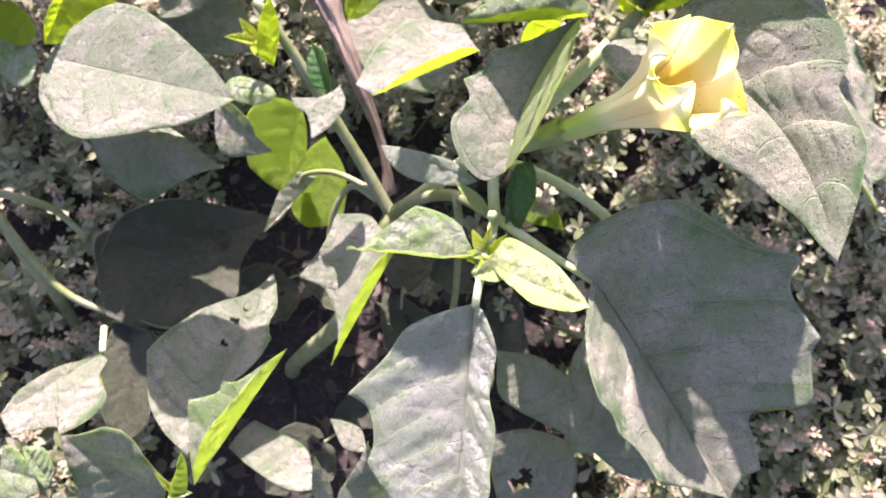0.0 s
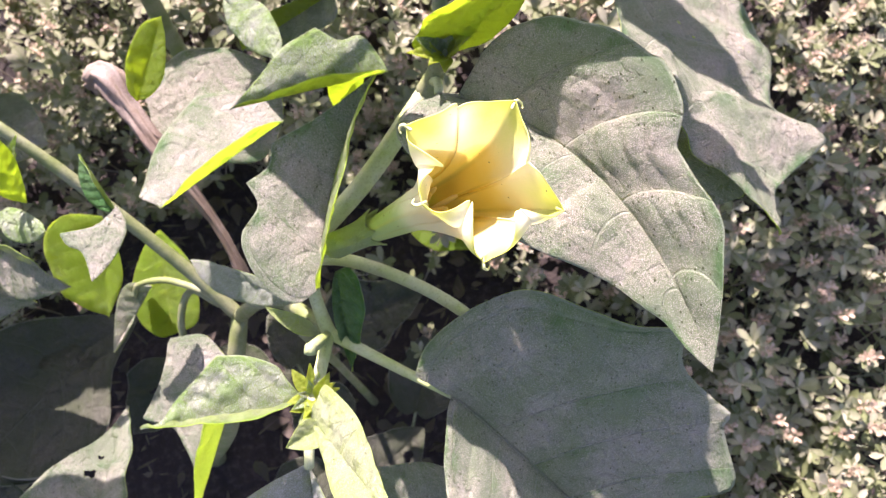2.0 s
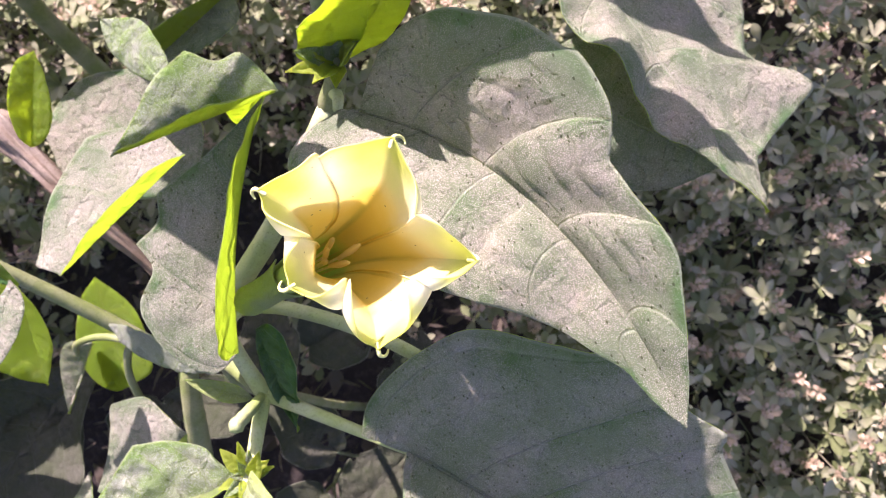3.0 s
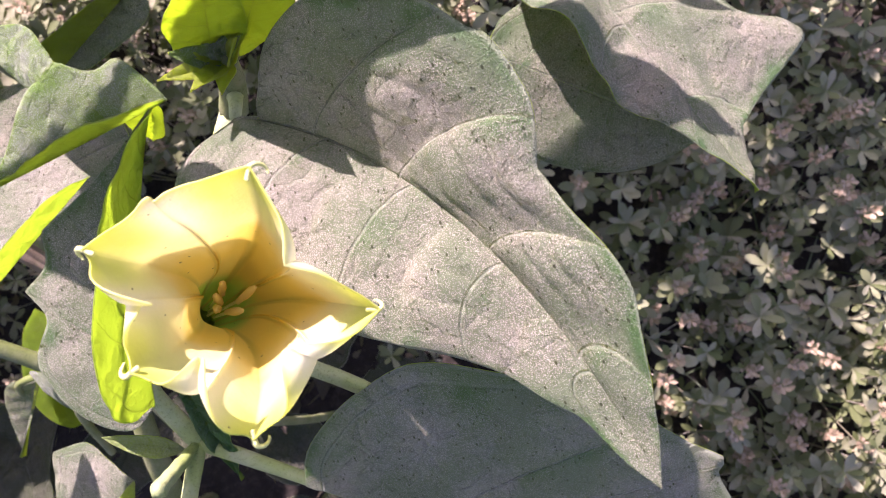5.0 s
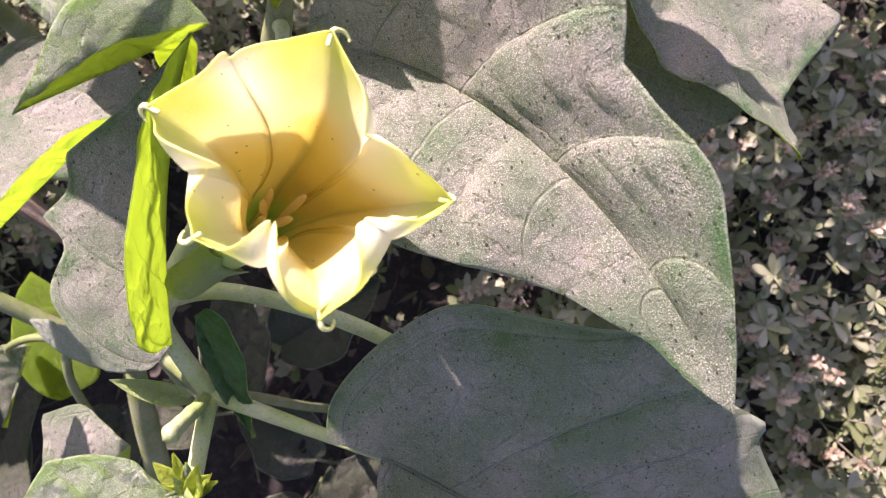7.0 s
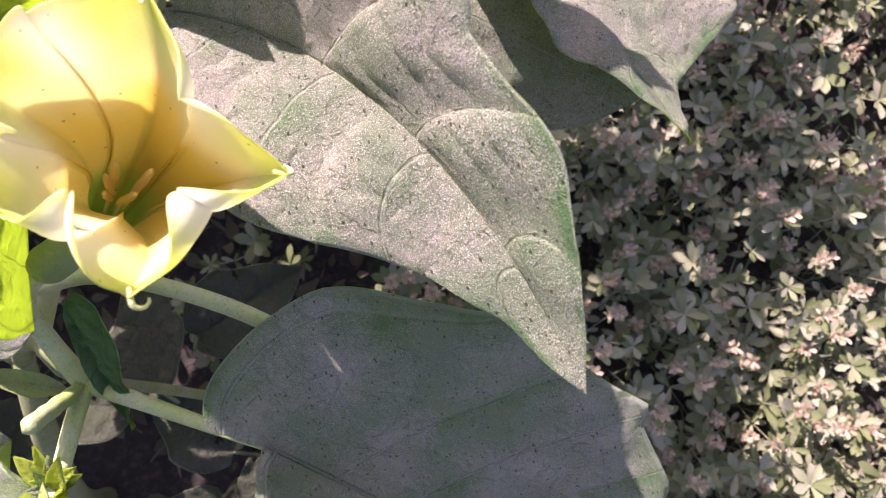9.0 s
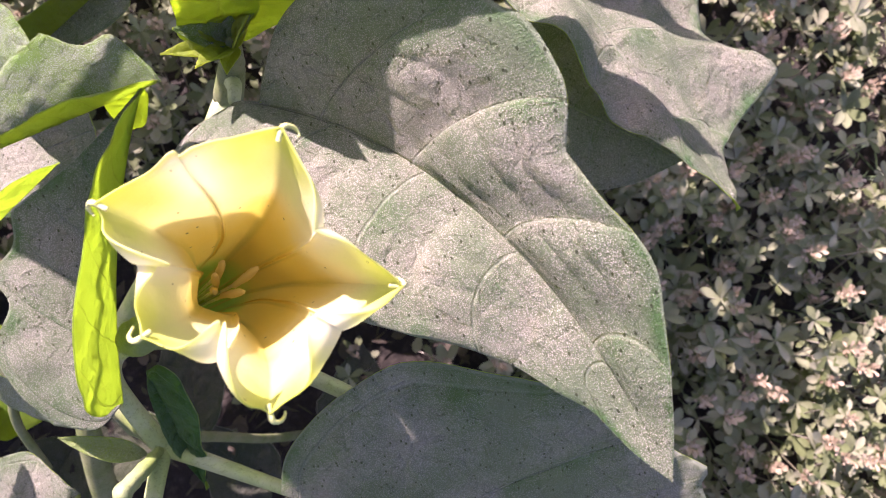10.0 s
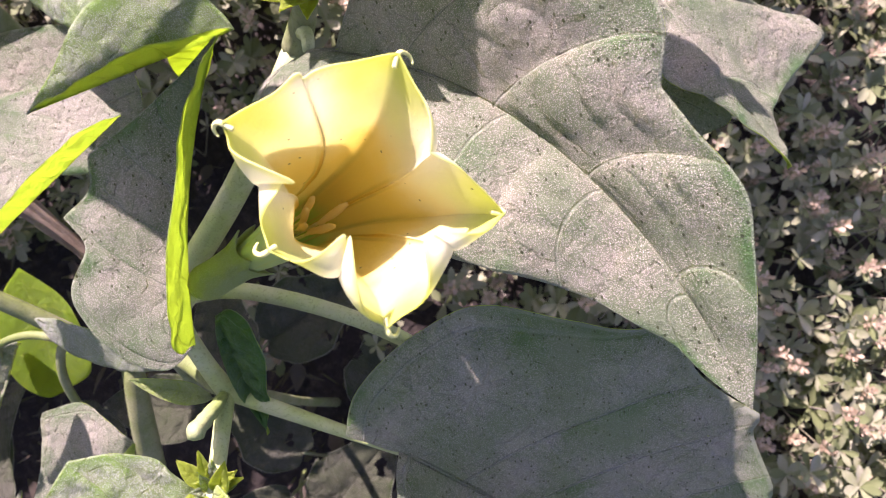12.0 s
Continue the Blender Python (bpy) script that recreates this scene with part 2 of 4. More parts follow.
    cover = m.math("MULTIPLY", m.span(isle, 0.0, 1.0, amount - 0.35, amount + 0.3), m.span(m.noise(90.0, 4.0, 0.6, place), 0.25, 0.6, 0.6, 1.1))
    tone = m.mix(cover, tone, powder)
    skin = m.node("BsdfPrincipled", {"Base Color": tone, "Roughness": 0.8})
    glow = m.node("BsdfTranslucent", {"Color": (0.35, 0.45, 0.08, 1)})
    return m.end(m.node("MixShader", {0: 0.15, 1: skin.outputs[0], 2: glow.outputs[0]}).outputs[0])


weed_leaf = weed_material("dusty_weed", (0.11, 0.135, 0.032), (0.34, 0.305, 0.215), 0.40)
weed_stalk = weed_material("weed_stalk", (0.22, 0.19, 0.10), (0.36, 0.31, 0.25), 0.5)
weed_seed = weed_material("seed_head", (0.27, 0.18, 0.10), (0.50, 0.38, 0.26), 0.5)
# Dead litter, its colour lowered with the soil's for the plant's shade.
litter = weed_material("dead_litter", (0.05, 0.033, 0.018), (0.11, 0.085, 0.06), 0.35)
grass_blade = weed_material("grass_blade", (0.07, 0.11, 0.04), (0.24, 0.25, 0.18), 0.3)


# ---- mesh helpers ----
def mesh_object(name, verts, faces, mats, face_mats=None, uvs=None, smooth=True):
    me = bpy.data.meshes.new(name)
    me.from_pydata([tuple(v) for v in verts], [], [tuple(f) for f in faces])
    for mt in mats:
        me.materials.append(mt)
    if face_mats is not None:
        me.polygons.foreach_set("material_index", np.asarray(face_mats, dtype=np.int32))
    if smooth:
        me.polygons.foreach_set("use_smooth", np.ones(len(me.polygons), dtype=bool))
    if uvs is not None:
        layer = me.uv_layers.new(name="UVMap")
        loops = np.zeros(len(me.loops), dtype=np.int32)
        me.loops.foreach_get("vertex_index", loops)
        layer.data.foreach_set("uv", np.asarray(uvs, dtype=np.float32)[loops].ravel())
    me.update()
    return new(name, me)


def child(ob, parent, label=""):
    ob.parent = parent
    ob.matrix_parent_inverse = parent.matrix_world.inverted()
    return tagged(ob, label) if label else ob


def smooth_curve(points, count, corners=()):
    """A Catmull-Rom curve through points, sharp at the corners, sampled evenly by length."""
    p = np.array(points, float)
    n = len(p)
    tangent = np.zeros_like(p)
    tangent[1:-1] = (p[2:] - p[:-2]) / 2
    tangent[0], tangent[-1] = p[1] - p[0], p[-1] - p[-2]
    fine = []
    for i in range(n - 1):
        reach = np.linalg.norm(p[i + 1] - p[i])
        a, b = tangent[i].copy(), tangent[i + 1].copy()
        for v in (a, b):
            size = np.linalg.norm(v)
            if size > reach * 1.3:
                v *= reach * 1.3 / size
        if i in corners:
            a = (p[i + 1] - p[i]) * 0.9
        if i + 1 in corners:
            b = (p[i + 1] - p[i]) * 0.9
        t = np.linspace(0, 1, 14, endpoint=i == n - 2)[:, None]
        fine.append((2 * t**3 - 3 * t**2 + 1) * p[i] + (t**3 - 2 * t**2 + t) * a + (3 * t**2 - 2 * t**3) * p[i + 1] + (t**3 - t**2) * b)
    fine = np.concatenate(fine)
    run = np.concatenate([[0], np.cumsum(np.linalg.norm(np.diff(fine, axis=0), axis=1))])
    want = np.linspace(0, run[-1], count)
    return np.stack([np.interp(want, run, fine[:, k]) for k in range(p.shape[1])], axis=1)


def wobble(points, scale, seed):
    return np.array([noise.noise(Vector((q[0] * scale + seed, q[1] * scale - seed, q[2] * scale + 2 * seed))) for q in points])


def thick_sheet(name, grid_list, mats, thickness, uv_list, holes=(), second=0):
    """Joined point grids (rows, columns, 3) as one closed sheet: the upper skin, the lower skin and the rim."""
    verts, faces, fmats, uvs = [], [], [], []
    for number, (grid, uv) in enumerate(zip(grid_list, uv_list)):
        skin, under = (second + 1, second) if second and number else (0, 1)
        rows, cols = grid.shape[:2]
        du = np.gradient(grid, axis=0)
        dv = np.gradient(grid, axis=1)
        normal = np.cross(du, dv)
        normal /= np.linalg.norm(normal, axis=2, keepdims=True) + 1e-12
        top = len(verts)
        verts += list((grid + normal * thickness / 2).reshape(-1, 3))
        low = len(verts)
        verts += list((grid - normal * thickness / 2).reshape(-1, 3))
        uvs += list(uv.reshape(-1, 2)) * 2
        keep = np.ones((rows - 1, cols - 1), bool)
        mid = (grid[1:, 1:] + grid[:-1, :-1]) / 2
        for hx, hy, hz, hr in holes:
            away = mid - np.array((hx, hy, hz))
            turn = np.arctan2(away[..., 1], away[..., 0])
            ragged = hr * (1 + 0.32 * np.sin(2 * turn + 900 * hx) + 0.22 * np.sin(3 * turn + 700 * hy) + 0.1 * np.sin(8 * turn))
            keep &= np.linalg.norm(away[..., :2], axis=2) > ragged
        at = lambda i, j: i * cols + j
        for i in range(rows - 1):
            for j in range(cols - 1):
                if not keep[i, j]:
                    continue
                a, b, c, d = at(i, j), at(i + 1, j), at(i + 1, j + 1), at(i, j + 1)
                faces += [(top + a, top + b, top + c, top + d), (low + d, low + c, low + b, low + a)]
                fmats += [skin, under]
        edge = [at(i, cols - 1) for i in range(rows)]
        for a, b in zip(edge[:-1], edge[1:]):
            faces.append((top + a, top + b, low + b, low + a))
            fmats.append(under)
    return mesh_object(name, verts, faces, mats, fmats, uvs)


def leaf_blade(shape, mats, parent, bow=(0, 0, 0), cup=0.0, quilt=0.0012, ripple=0.003, veins=7, fine=1, seed=1.0, holes=(), label="", curl=0.0, blister=0.0, turn=False, folded=False, waves=0.0):
    """A leaf blade on a midrib from base to tip. Each half spans the midrib and its own outline (along, across) in the half's own plane."""
    base, tip, left, right, out_left, out_right = shape
    base, tip = np.array(base), np.array(tip)
    axis = tip - base
    length = np.linalg.norm(axis)
    rows, cols = 44 * fine, 12 * fine
    grids, uvs = [], []
    for side, (across, outline) in enumerate(((left, out_left), (right, out_right))):
        across = np.array(across)
        width = np.linalg.norm(across)
        ctrl = [(0, 0.0)] + [q[:2] for q in outline] + [(1, 0.0)]
        sharp = [k + 1 for k, q in enumerate(outline) if len(q) > 2]
        edge = smooth_curve([(a * length, c * width) for a, c in ctrl], rows, sharp)
        along, out = edge[:, 0] / length, edge[:, 1] / width
        spine = np.maximum.accumulate(np.clip(along - 0.42 * np.abs(out) * width / length, 0, 1))
        spine = spine * 0.9 + 0.1 * np.linspace(0, 1, rows)
        spine[0], spine[-1] = 0, 1
        v = np.linspace(0, 1, cols)[None, :, None]
        mid = base + spine[:, None] * axis + (4 * spine * (1 - spine))[:, None] * np.array(bow)
        rim = base + along[:, None] * axis + out[:, None] * across
        up = np.cross(axis, across)
        up /= np.linalg.norm(up)
        if up[2] < 0:
            up = -up
        grid = mid[:, None] * (1 - v) + rim[:, None] * v
        reach = np.linalg.norm(rim - mid, axis=1)[:, None]
        s, w = np.meshgrid(spine, np.linspace(0, 1, cols), indexing="ij")
        phase = s * veins + 0.35 * side + (0.5 * w - 0.8 * w * w) * veins / 6
        ramp = phase - np.floor(phase)
        swell = 2.1 * ramp**0.5 * (1 - ramp) ** 1.25 * np.sin(np.pi * np.clip(w, 0, 1)) ** 0.6
        cell = w * 4 + 0.5 * np.floor(phase) + 0.35 * ramp + 0.25 * wobble(grid.reshape(-1, 3), 60.0, seed + 9).reshape(rows, cols)
        cell = cell - np.floor(cell)
        small = 2.4 * cell**0.5 * (1 - cell) ** 0.9
        height = quilt * swell * np.minimum(reach / (0.6 * width), 1.0) * (0.70 + 0.30 * small * np.clip(reach / (0.6 * width) - 0.2, 0, 1)) + cup * 4 * w * (1 - w) * np.minimum(reach / (width + 1e-9), 1.2)
        height += ripple * w * wobble(grid.reshape(-1, 3), 34.0, seed + side).reshape(rows, cols)
        height += ripple * 0.35 * wobble(grid.reshape(-1, 3), 90.0, seed + side + 5).reshape(rows, cols)
        height += curl * w**3 + waves * np.sin(2 * np.pi * (s * 2.6 + 0.35 * side - 0.3 * w)) * np.minimum(w * 1.6, 1.0) * np.sin(np.pi * s) ** 1.5
        height += blister * np.sin(np.pi * np.clip(w, 0, 1)) * (0.4 + wobble(grid.reshape(-1, 3), 150.0, seed).reshape(rows, cols))
        height *= np.minimum(w / 0.08, 1.0)
        grid = grid + height[..., None] * up
        ref = np.cross(np.gradient(grid, axis=0), np.gradient(grid, axis=1)).sum(axis=(0, 1))
        uv = np.stack([phase + 20.5 * side, w], axis=2)
        if (ref[2] < 0) != turn:
            grid, uv = grid[::-1], uv[::-1]
        grids.append(grid)
        uvs.append(uv)
    return child(thick_sheet("leaf", grids, mats + [rim_lime, thin_dusty] if folded else mats, 0.0005, uvs, holes, len(mats) if folded else 0), parent, label)


def tube(name, points, radii, mat, parent, label="", sides=10, lumps=0.0, seed=0.0, folds=0.0):
    """A rounded stalk along a smooth line, with radii at its points."""
    pts = np.array(points, float)
    count = 8 * (len(pts) - 1) + 1
    line = smooth_curve(pts, count)
    run = np.concatenate([[0], np.cumsum(np.linalg.norm(np.diff(line, axis=0), axis=1))])
    ctrl = np.array([run[np.argmin(np.linalg.norm(line - q, axis=1))] for q in pts])
    rad = np.interp(run, ctrl, radii)
    verts, faces = [], []
    ahead = np.gradient(line, axis=0)
    ahead /= np.linalg.norm(ahead, axis=1, keepdims=True)
    ref = np.array((0.31, 0.2, 0.93)) if abs(ahead[0][2]) < 0.9 else np.array((1.0, 0.1, 0))
    for i in range(count):
        side = np.cross(ahead[i], ref)
        side /= np.linalg.norm(side)
        other = np.cross(ahead[i], side)
        for k in range(sides):
            t = 2 * math.pi * k / sides
            r = rad[i] * (1 + lumps * math.sin(i * 1.7 + k * 2.1 + seed) + folds * math.sin(6 * t + 0.25 * i) + 0.5 * folds * math.sin(11 * t - 0.4 * i))
            verts.append(line[i] + r * (math.cos(t) * side + math.sin(t) * other))
    for i in range(count - 1):
        for k in range(sides):
            a, b = i * sides + k, i * sides + (k + 1) % sides
            faces.append((a, b, b + sides, a + sides))
    verts += [line[0] - ahead[0] * rad[0] * 0.5, line[-1] + ahead[-1] * rad[-1] * 0.6]
    for k in range(sides):
        faces.append((len(verts) - 2, (k + 1) % sides, k))
        faces.append((len(verts) - 1, (count - 1) * sides + k, (count - 1) * sides + (k + 1) % sides))
    return child(mesh_object(name, verts, faces, [mat]), parent, label)


# ---- ground ----
def ground_height(x, y):
    return 0.012 * noise.noise(Vector((x * 6, y * 6, 0.3))) + 0.006 * noise.noise(Vector((x * 23, y * 23, 1.7)))


def make_ground():
    """One sheet: fine near the plant, wider and wider rings to the horizon."""
    span = [-400, -120, -40, -14, -5, -2.2] + list(np.linspace(-1.4, 1.9, 120)) + [2.6, 5, 14, 40, 120, 400]
    verts = [(x, y, ground_height(x, y) - 0.006 if abs(x) < 3 and abs(y) < 3 else 0.0) for x in span for y in span]
    n = len(span)
    faces = [(i * n + j, (i + 1) * n + j, (i + 1) * n + j + 1, i * n + j + 1) for i in range(n - 1) for j in range(n - 1)]
    return tagged(mesh_object("ground", verts, faces, [soil]), "dry brown soil, shade darkened into its colour, under dusty low weeds", "soil", kind="structure")


make_ground()


# ---- the thorn-apple plant ----
SHAPES = {
    "A": ((0.119, 0.065, 0.436), (0.237, -0.083, 0.375), (0.101, 0.058, 0.053), (-0.035, -0.045, 0.041),
        [(-0.12, -0.06, 1), (-0.17, 0.1), (-0.17, 0.31), (-0.14, 0.51), (-0.08, 0.64), (0.06, 0.75), (0.17, 0.84), (0.28, 1, 1), (0.33, 0.9), (0.4, 0.86), (0.58, 0.88, 1), (0.6, 0.81), (0.76, 0.69), (0.78, 0.63, 1), (0.72, 0.36), (0.82, 0.3), (0.93, 0.25, 1), (0.94, 0.11)],
        [(0.01, 0.14), (0.06, 0.47), (0.16, 0.84), (0.25, 1.01), (0.35, 0.95), (0.4, 1, 1), (0.51, 0.92), (0.64, 0.92, 1), (0.73, 0.66), (0.87, 0.3)]),
    "B": ((0.034, 0.041, 0.448), (0.029, -0.118, 0.400), (-0.080, -0.001, 0.012), (0.014, -0.007, 0.021),
        [(0.05, 0.29), (0.12, 0.56), (0.23, 0.7), (0.31, 0.83), (0.4, 1, 1), (0.46, 0.82), (0.59, 0.75), (0.68, 0.79, 1), (0.82, 0.57), (0.93, 0.33)],
        [(0.03, 0.52), (0.13, 0.98), (0.21, 1.01), (0.34, 0.96), (0.47, 1.25), (0.62, 1.23), (0.73, 1.33), (0.87, 0.84)]),
    "C": ((0.042, 0.064, 0.465), (0.086, 0.022, 0.550), (0.010, 0.019, 0.004), (-0.011, -0.008, 0.002),
        [(-0.01, 0.62), (0.05, 0.99), (0.29, 0.95), (0.59, 0.73), (0.83, 0.35)],
        [(0.2, 0.39), (0.38, 0.65), (0.63, 1), (0.83, 0.81), (0.96, 0.41)]),
    "J": ((0.035, 0.074, 0.442), (-0.057, 0.073, 0.450), (0.000, 0.034, 0.006), (0.000, -0.003, 0.014),
        [(0.1, 0.42), (0.15, 0.67), (0.31, 0.9), (0.5, 1, 1), (0.65, 0.65), (0.79, 0.33), (0.88, 0.06)],
        [(0.08, 0.45), (0.3, 1), (0.6, 0.85), (0.85, 0.4)]),
    "K": ((-0.027, 0.102, 0.355), (-0.075, 0.005, 0.328), (-0.057, 0.033, -0.018), (-0.006, 0.003, 0.025),
        [(-0.12, 0.49), (-0.11, 0.66), (-0.01, 0.98, 1), (0.23, 0.92), (0.57, 1, 1), (0.54, 0.63), (0.63, 0.35), (0.77, 0.13), (0.88, 0.02)],
        [(0.08, 0.45), (0.3, 1), (0.6, 0.85), (0.85, 0.4)]),
    "F": ((0.052, 0.137, 0.454), (0.101, 0.254, 0.476), (-0.047, 0.022, 0.002), (0.005, -0.0127, 0.0564),
        [(-0.10, 0.22), (-0.08, 0.55), (0.02, 0.86), (0.13, 1.0), (0.27, 0.90), (0.36, 1.10, 1), (0.46, 0.91), (0.57, 0.93, 1), (0.71, 0.58), (0.85, 0.28)],
        [(0.01, 0.40), (0.10, 0.78), (0.3, 1), (0.6, 0.88), (0.85, 0.45)]),
    "G": ((0.136, 0.234, 0.483), (0.233, 0.060, 0.537), (0.035, 0.033, 0.045), (-0.053, -0.001, 0.014),
        [(0.08, 0.16, 1), (0.07, 0.43), (0.09, 0.77), (0.18, 1.09), (0.27, 1.22), (0.35, 1.31), (0.45, 1.33), (0.48, 1.35), (0.54, 1.27), (0.58, 1.18), (0.62, 0.97, 1), (0.7, 0.9), (0.79, 0.82), (0.85, 0.64), (0.9, 0.45), (0.96, 0.19)],
        [(0.03, 0.19), (0.08, 0.54), (0.15, 0.77), (0.27, 0.85), (0.4, 0.62), (0.5, 0.67), (0.56, 0.61), (0.62, 0.44), (0.67, 0.27), (0.74, 0.11), (0.81, 0.06), (0.86, -0), (0.95, 0.02)]),
    "H": ((0.291, 0.347, 0.400), (0.339, 0.132, 0.433), (0.070, 0.010, -0.036), (-0.035, -0.005, 0.020),
        [(-0.15, 0.96), (-0.07, 1.3), (0.33, 1.38), (0.58, 0.99), (0.72, 1.18, 1), (0.77, 1.02), (0.86, 0.3, 1), (0.93, 0.13)],
        [(0.08, 0.45), (0.3, 1), (0.6, 0.85), (0.85, 0.4)]),
    "I": ((0.250, 0.250, 0.405), (0.344, 0.169, 0.385), (-0.023, -0.021, -0.015), (0.027, 0.031, -0.004),
        [(0.08, 0.66), (0.32, 1.18), (0.55, 1.21), (0.73, 1), (0.86, 0.67), (0.93, 0.34)],
        [(0.03, 0.6), (0.23, 1.31), (0.57, 1.66), (0.83, 1.4), (1.02, 0.67)]),
    "D": ((-0.189, -0.074, 0.310), (-0.146, 0.093, 0.270), (-0.068, 0.019, 0.005), (0.030, -0.002, 0.024),
        [(0.07, 0.4), (0.19, 0.73), (0.39, 1, 1), (0.5, 0.92), (0.64, 0.72), (0.75, 0.47), (0.85, 0.18)],
        [(0.33, 0.29), (0.49, 0.81), (0.61, 1, 1), (0.69, 0.71), (0.8, 0.69), (0.93, 0.34)]),
    "E": ((-0.152, -0.089, 0.4), (-0.092, 0.004, 0.437), (-0.032, 0.015, 0.003), (-0.006, 0.004, 0.020),
        [(0.08, 0.24), (0.22, 0.58), (0.38, 0.92), (0.44, 1.02, 1), (0.50, 0.80), (0.58, 0.62), (0.64, 0.70, 1), (0.68, 0.45), (0.86, 0.2)],
        [(0.08, 0.45), (0.3, 1), (0.6, 0.85), (0.85, 0.4)]),
    "M": ((-0.178, -0.100, 0.380), (-0.248, -0.062, 0.400), (0.020, 0.022, 0.028), (-0.020, -0.026, -0.021),
        [(0.1, 0.38), (0.22, 0.54), (0.37, 0.78), (0.6, 1, 1), (0.73, 0.83), (0.89, 0.31)],
        [(0.19, 0.67), (0.55, 1.12), (0.8, 0.57)]),
    "L": ((-0.263, 0.002, 0.335), (-0.317, -0.050, 0.360), (-0.009, 0.010, 0.000), (0.030, -0.028, 0.008),
        [(0.19, 0.33), (0.39, 0.74), (0.67, 0.73), (0.85, 0.52)],
        [(-0.03, 0.2, 1), (0.13, 0.45), (0.19, 0.88), (0.43, 1.07), (0.7, 1, 1), (0.67, 0.82), (0.84, 0.62), (1.01, 0.47)]),
    "N": ((-0.183, 0.189, 0.150), (-0.347, 0.085, 0.200), (-0.027, 0.050, 0.016), (0.051, -0.069, 0.023),
        [(0.23, 0.54), (0.47, 1), (0.71, 1.03), (0.86, 0.67)],
        [(0.27, 0.45), (0.4, 0.95), (0.56, 1.1), (0.75, 1), (0.89, 0.64)]),
    "Na": ((-0.303, 0.049, 0.200), (-0.280, -0.066, 0.200), (-0.023, -0.005, 0.010), (0.024, 0.005, 0.010),
        [(0.04, 0.63), (0.33, 0.95), (0.71, 1.07), (0.93, 0.69)],
        [(0.18, 1.21), (0.48, 0.88), (0.68, 0.98), (0.91, 0.73)]),
    "Nb": ((-0.216, 0.176, 0.150), (-0.318, 0.051, 0.220), (-0.062, 0.049, -0.002), (0.038, -0.034, -0.007),
        [(0.24, 0.57), (0.48, 0.87), (0.72, 1.08), (0.88, 0.54)],
        [(0.24, 0.77), (0.55, 1.27), (0.81, 1), (0.95, 0.44)]),
    "O": ((0.175, -0.053, 0.330), (0.062, 0.022, 0.350), (0.011, 0.017, -0.001), (-0.015, -0.020, -0.012),
        [(0.29, 1.36), (0.54, 1), (0.78, 0.83)],
        [(0.23, 0.97), (0.35, 0.77), (0.58, 1), (0.74, 1.09), (0.84, 0.96)]),
    "P": ((0.220, -0.077, 0.270), (0.153, 0.051, 0.290), (-0.036, -0.018, -0.004), (0.015, 0.008, -0.003),
        [(0.12, 0.64), (0.45, 1.19), (0.64, 1.16), (0.88, 0.62)],
        [(0.29, 0.95), (0.51, 1.18), (0.76, 0.81)]),
    "Q": ((0.154, -0.104, 0.220), (0.073, -0.045, 0.240), (0.024, 0.036, -0.007), (-0.028, -0.036, -0.009),
        [(0.12, 0.67), (0.37, 1), (0.76, 0.6)],
        [(0.14, 0.72), (0.46, 1), (0.8, 0.55)]),
    "R": ((-0.090, -0.087, 0.260), (-0.169, -0.068, 0.260), (0.007, 0.028, -0.010), (-0.005, -0.020, 0.010),
        [(0.19, 0.64), (0.5, 0.84), (0.86, 1, 1), (0.96, 0.54)],
        [(-0.04, 0.65), (0.26, 0.86), (0.71, 0.43)]),
    "S": ((-0.040, -0.116, 0.320), (-0.036, -0.055, 0.380), (-0.020, 0.006, -0.004), (0.020, 0.003, -0.005),
        [(0.03, 0.96), (0.24, 1, 1), (0.58, 0.49), (0.87, 0.12)],
        [(0.1, 1.11), (0.49, 0.86), (0.76, 0.34)]),
    "Sb": ((-0.065, -0.103, 0.330), (-0.077, -0.068, 0.360), (-0.009, -0.001, -0.002), (0.000, 0.002, -0.003),
        [(0.1, 1.32), (0.52, 0.88)],
        [(0.11, 1.9), (0.61, 1.03)]),
    "Sc": ((-0.041, -0.064, 0.300), (-0.075, -0.039, 0.300), (0.004, 0.005, 0.000), (-0.005, -0.007, 0.000),
        [(0.38, 1.61), (0.76, 1)],
        [(0.17, 0.69), (0.47, 1.17)]),
    "T": ((0.033, 0.263, 0.410), (-0.051, 0.211, 0.416), (-0.031, 0.049, -0.012), (0.000, -0.002, 0.020),
        [(0.01, 0.2), (0.01, 0.52), (0.17, 0.82), (0.34, 1, 1), (0.57, 0.92), (0.8, 0.7), (1.08, 0.3, 1), (1.02, 0.13)],
        [(0.08, 0.45), (0.3, 1), (0.6, 0.85), (0.85, 0.4)]),
    "U": ((0.109, 0.255, 0.475), (0.011, 0.255, 0.455), (-0.002, 0.032, 0.012), (0.000, -0.004, 0.020),
        [(0.02, 0.23), (0.11, 0.69), (0.25, 0.71), (0.37, 1, 1), (0.6, 0.79), (0.8, 0.39)],
        [(0.08, 0.45), (0.3, 1), (0.6, 0.85), (0.85, 0.4)]),
    "V": ((0.133, 0.262, 0.475), (0.165, 0.247, 0.572), (-0.0135, 0.0020, 0.0045), (0.0130, -0.0010, -0.0045),
        [(0.03, 0.4), (0.14, 0.92), (0.30, 0.98), (0.42, 1.1, 1), (0.6, 0.85), (0.85, 0.35)],
        [(0.02, 0.3), (0.16, 0.8), (0.4, 1), (0.65, 0.8), (0.85, 0.4)]),
    "Va": ((0.141, 0.262, 0.474), (0.192, 0.256, 0.560), (-0.0095, 0.0045, 0.0055), (0.0130, -0.0010, -0.0080),
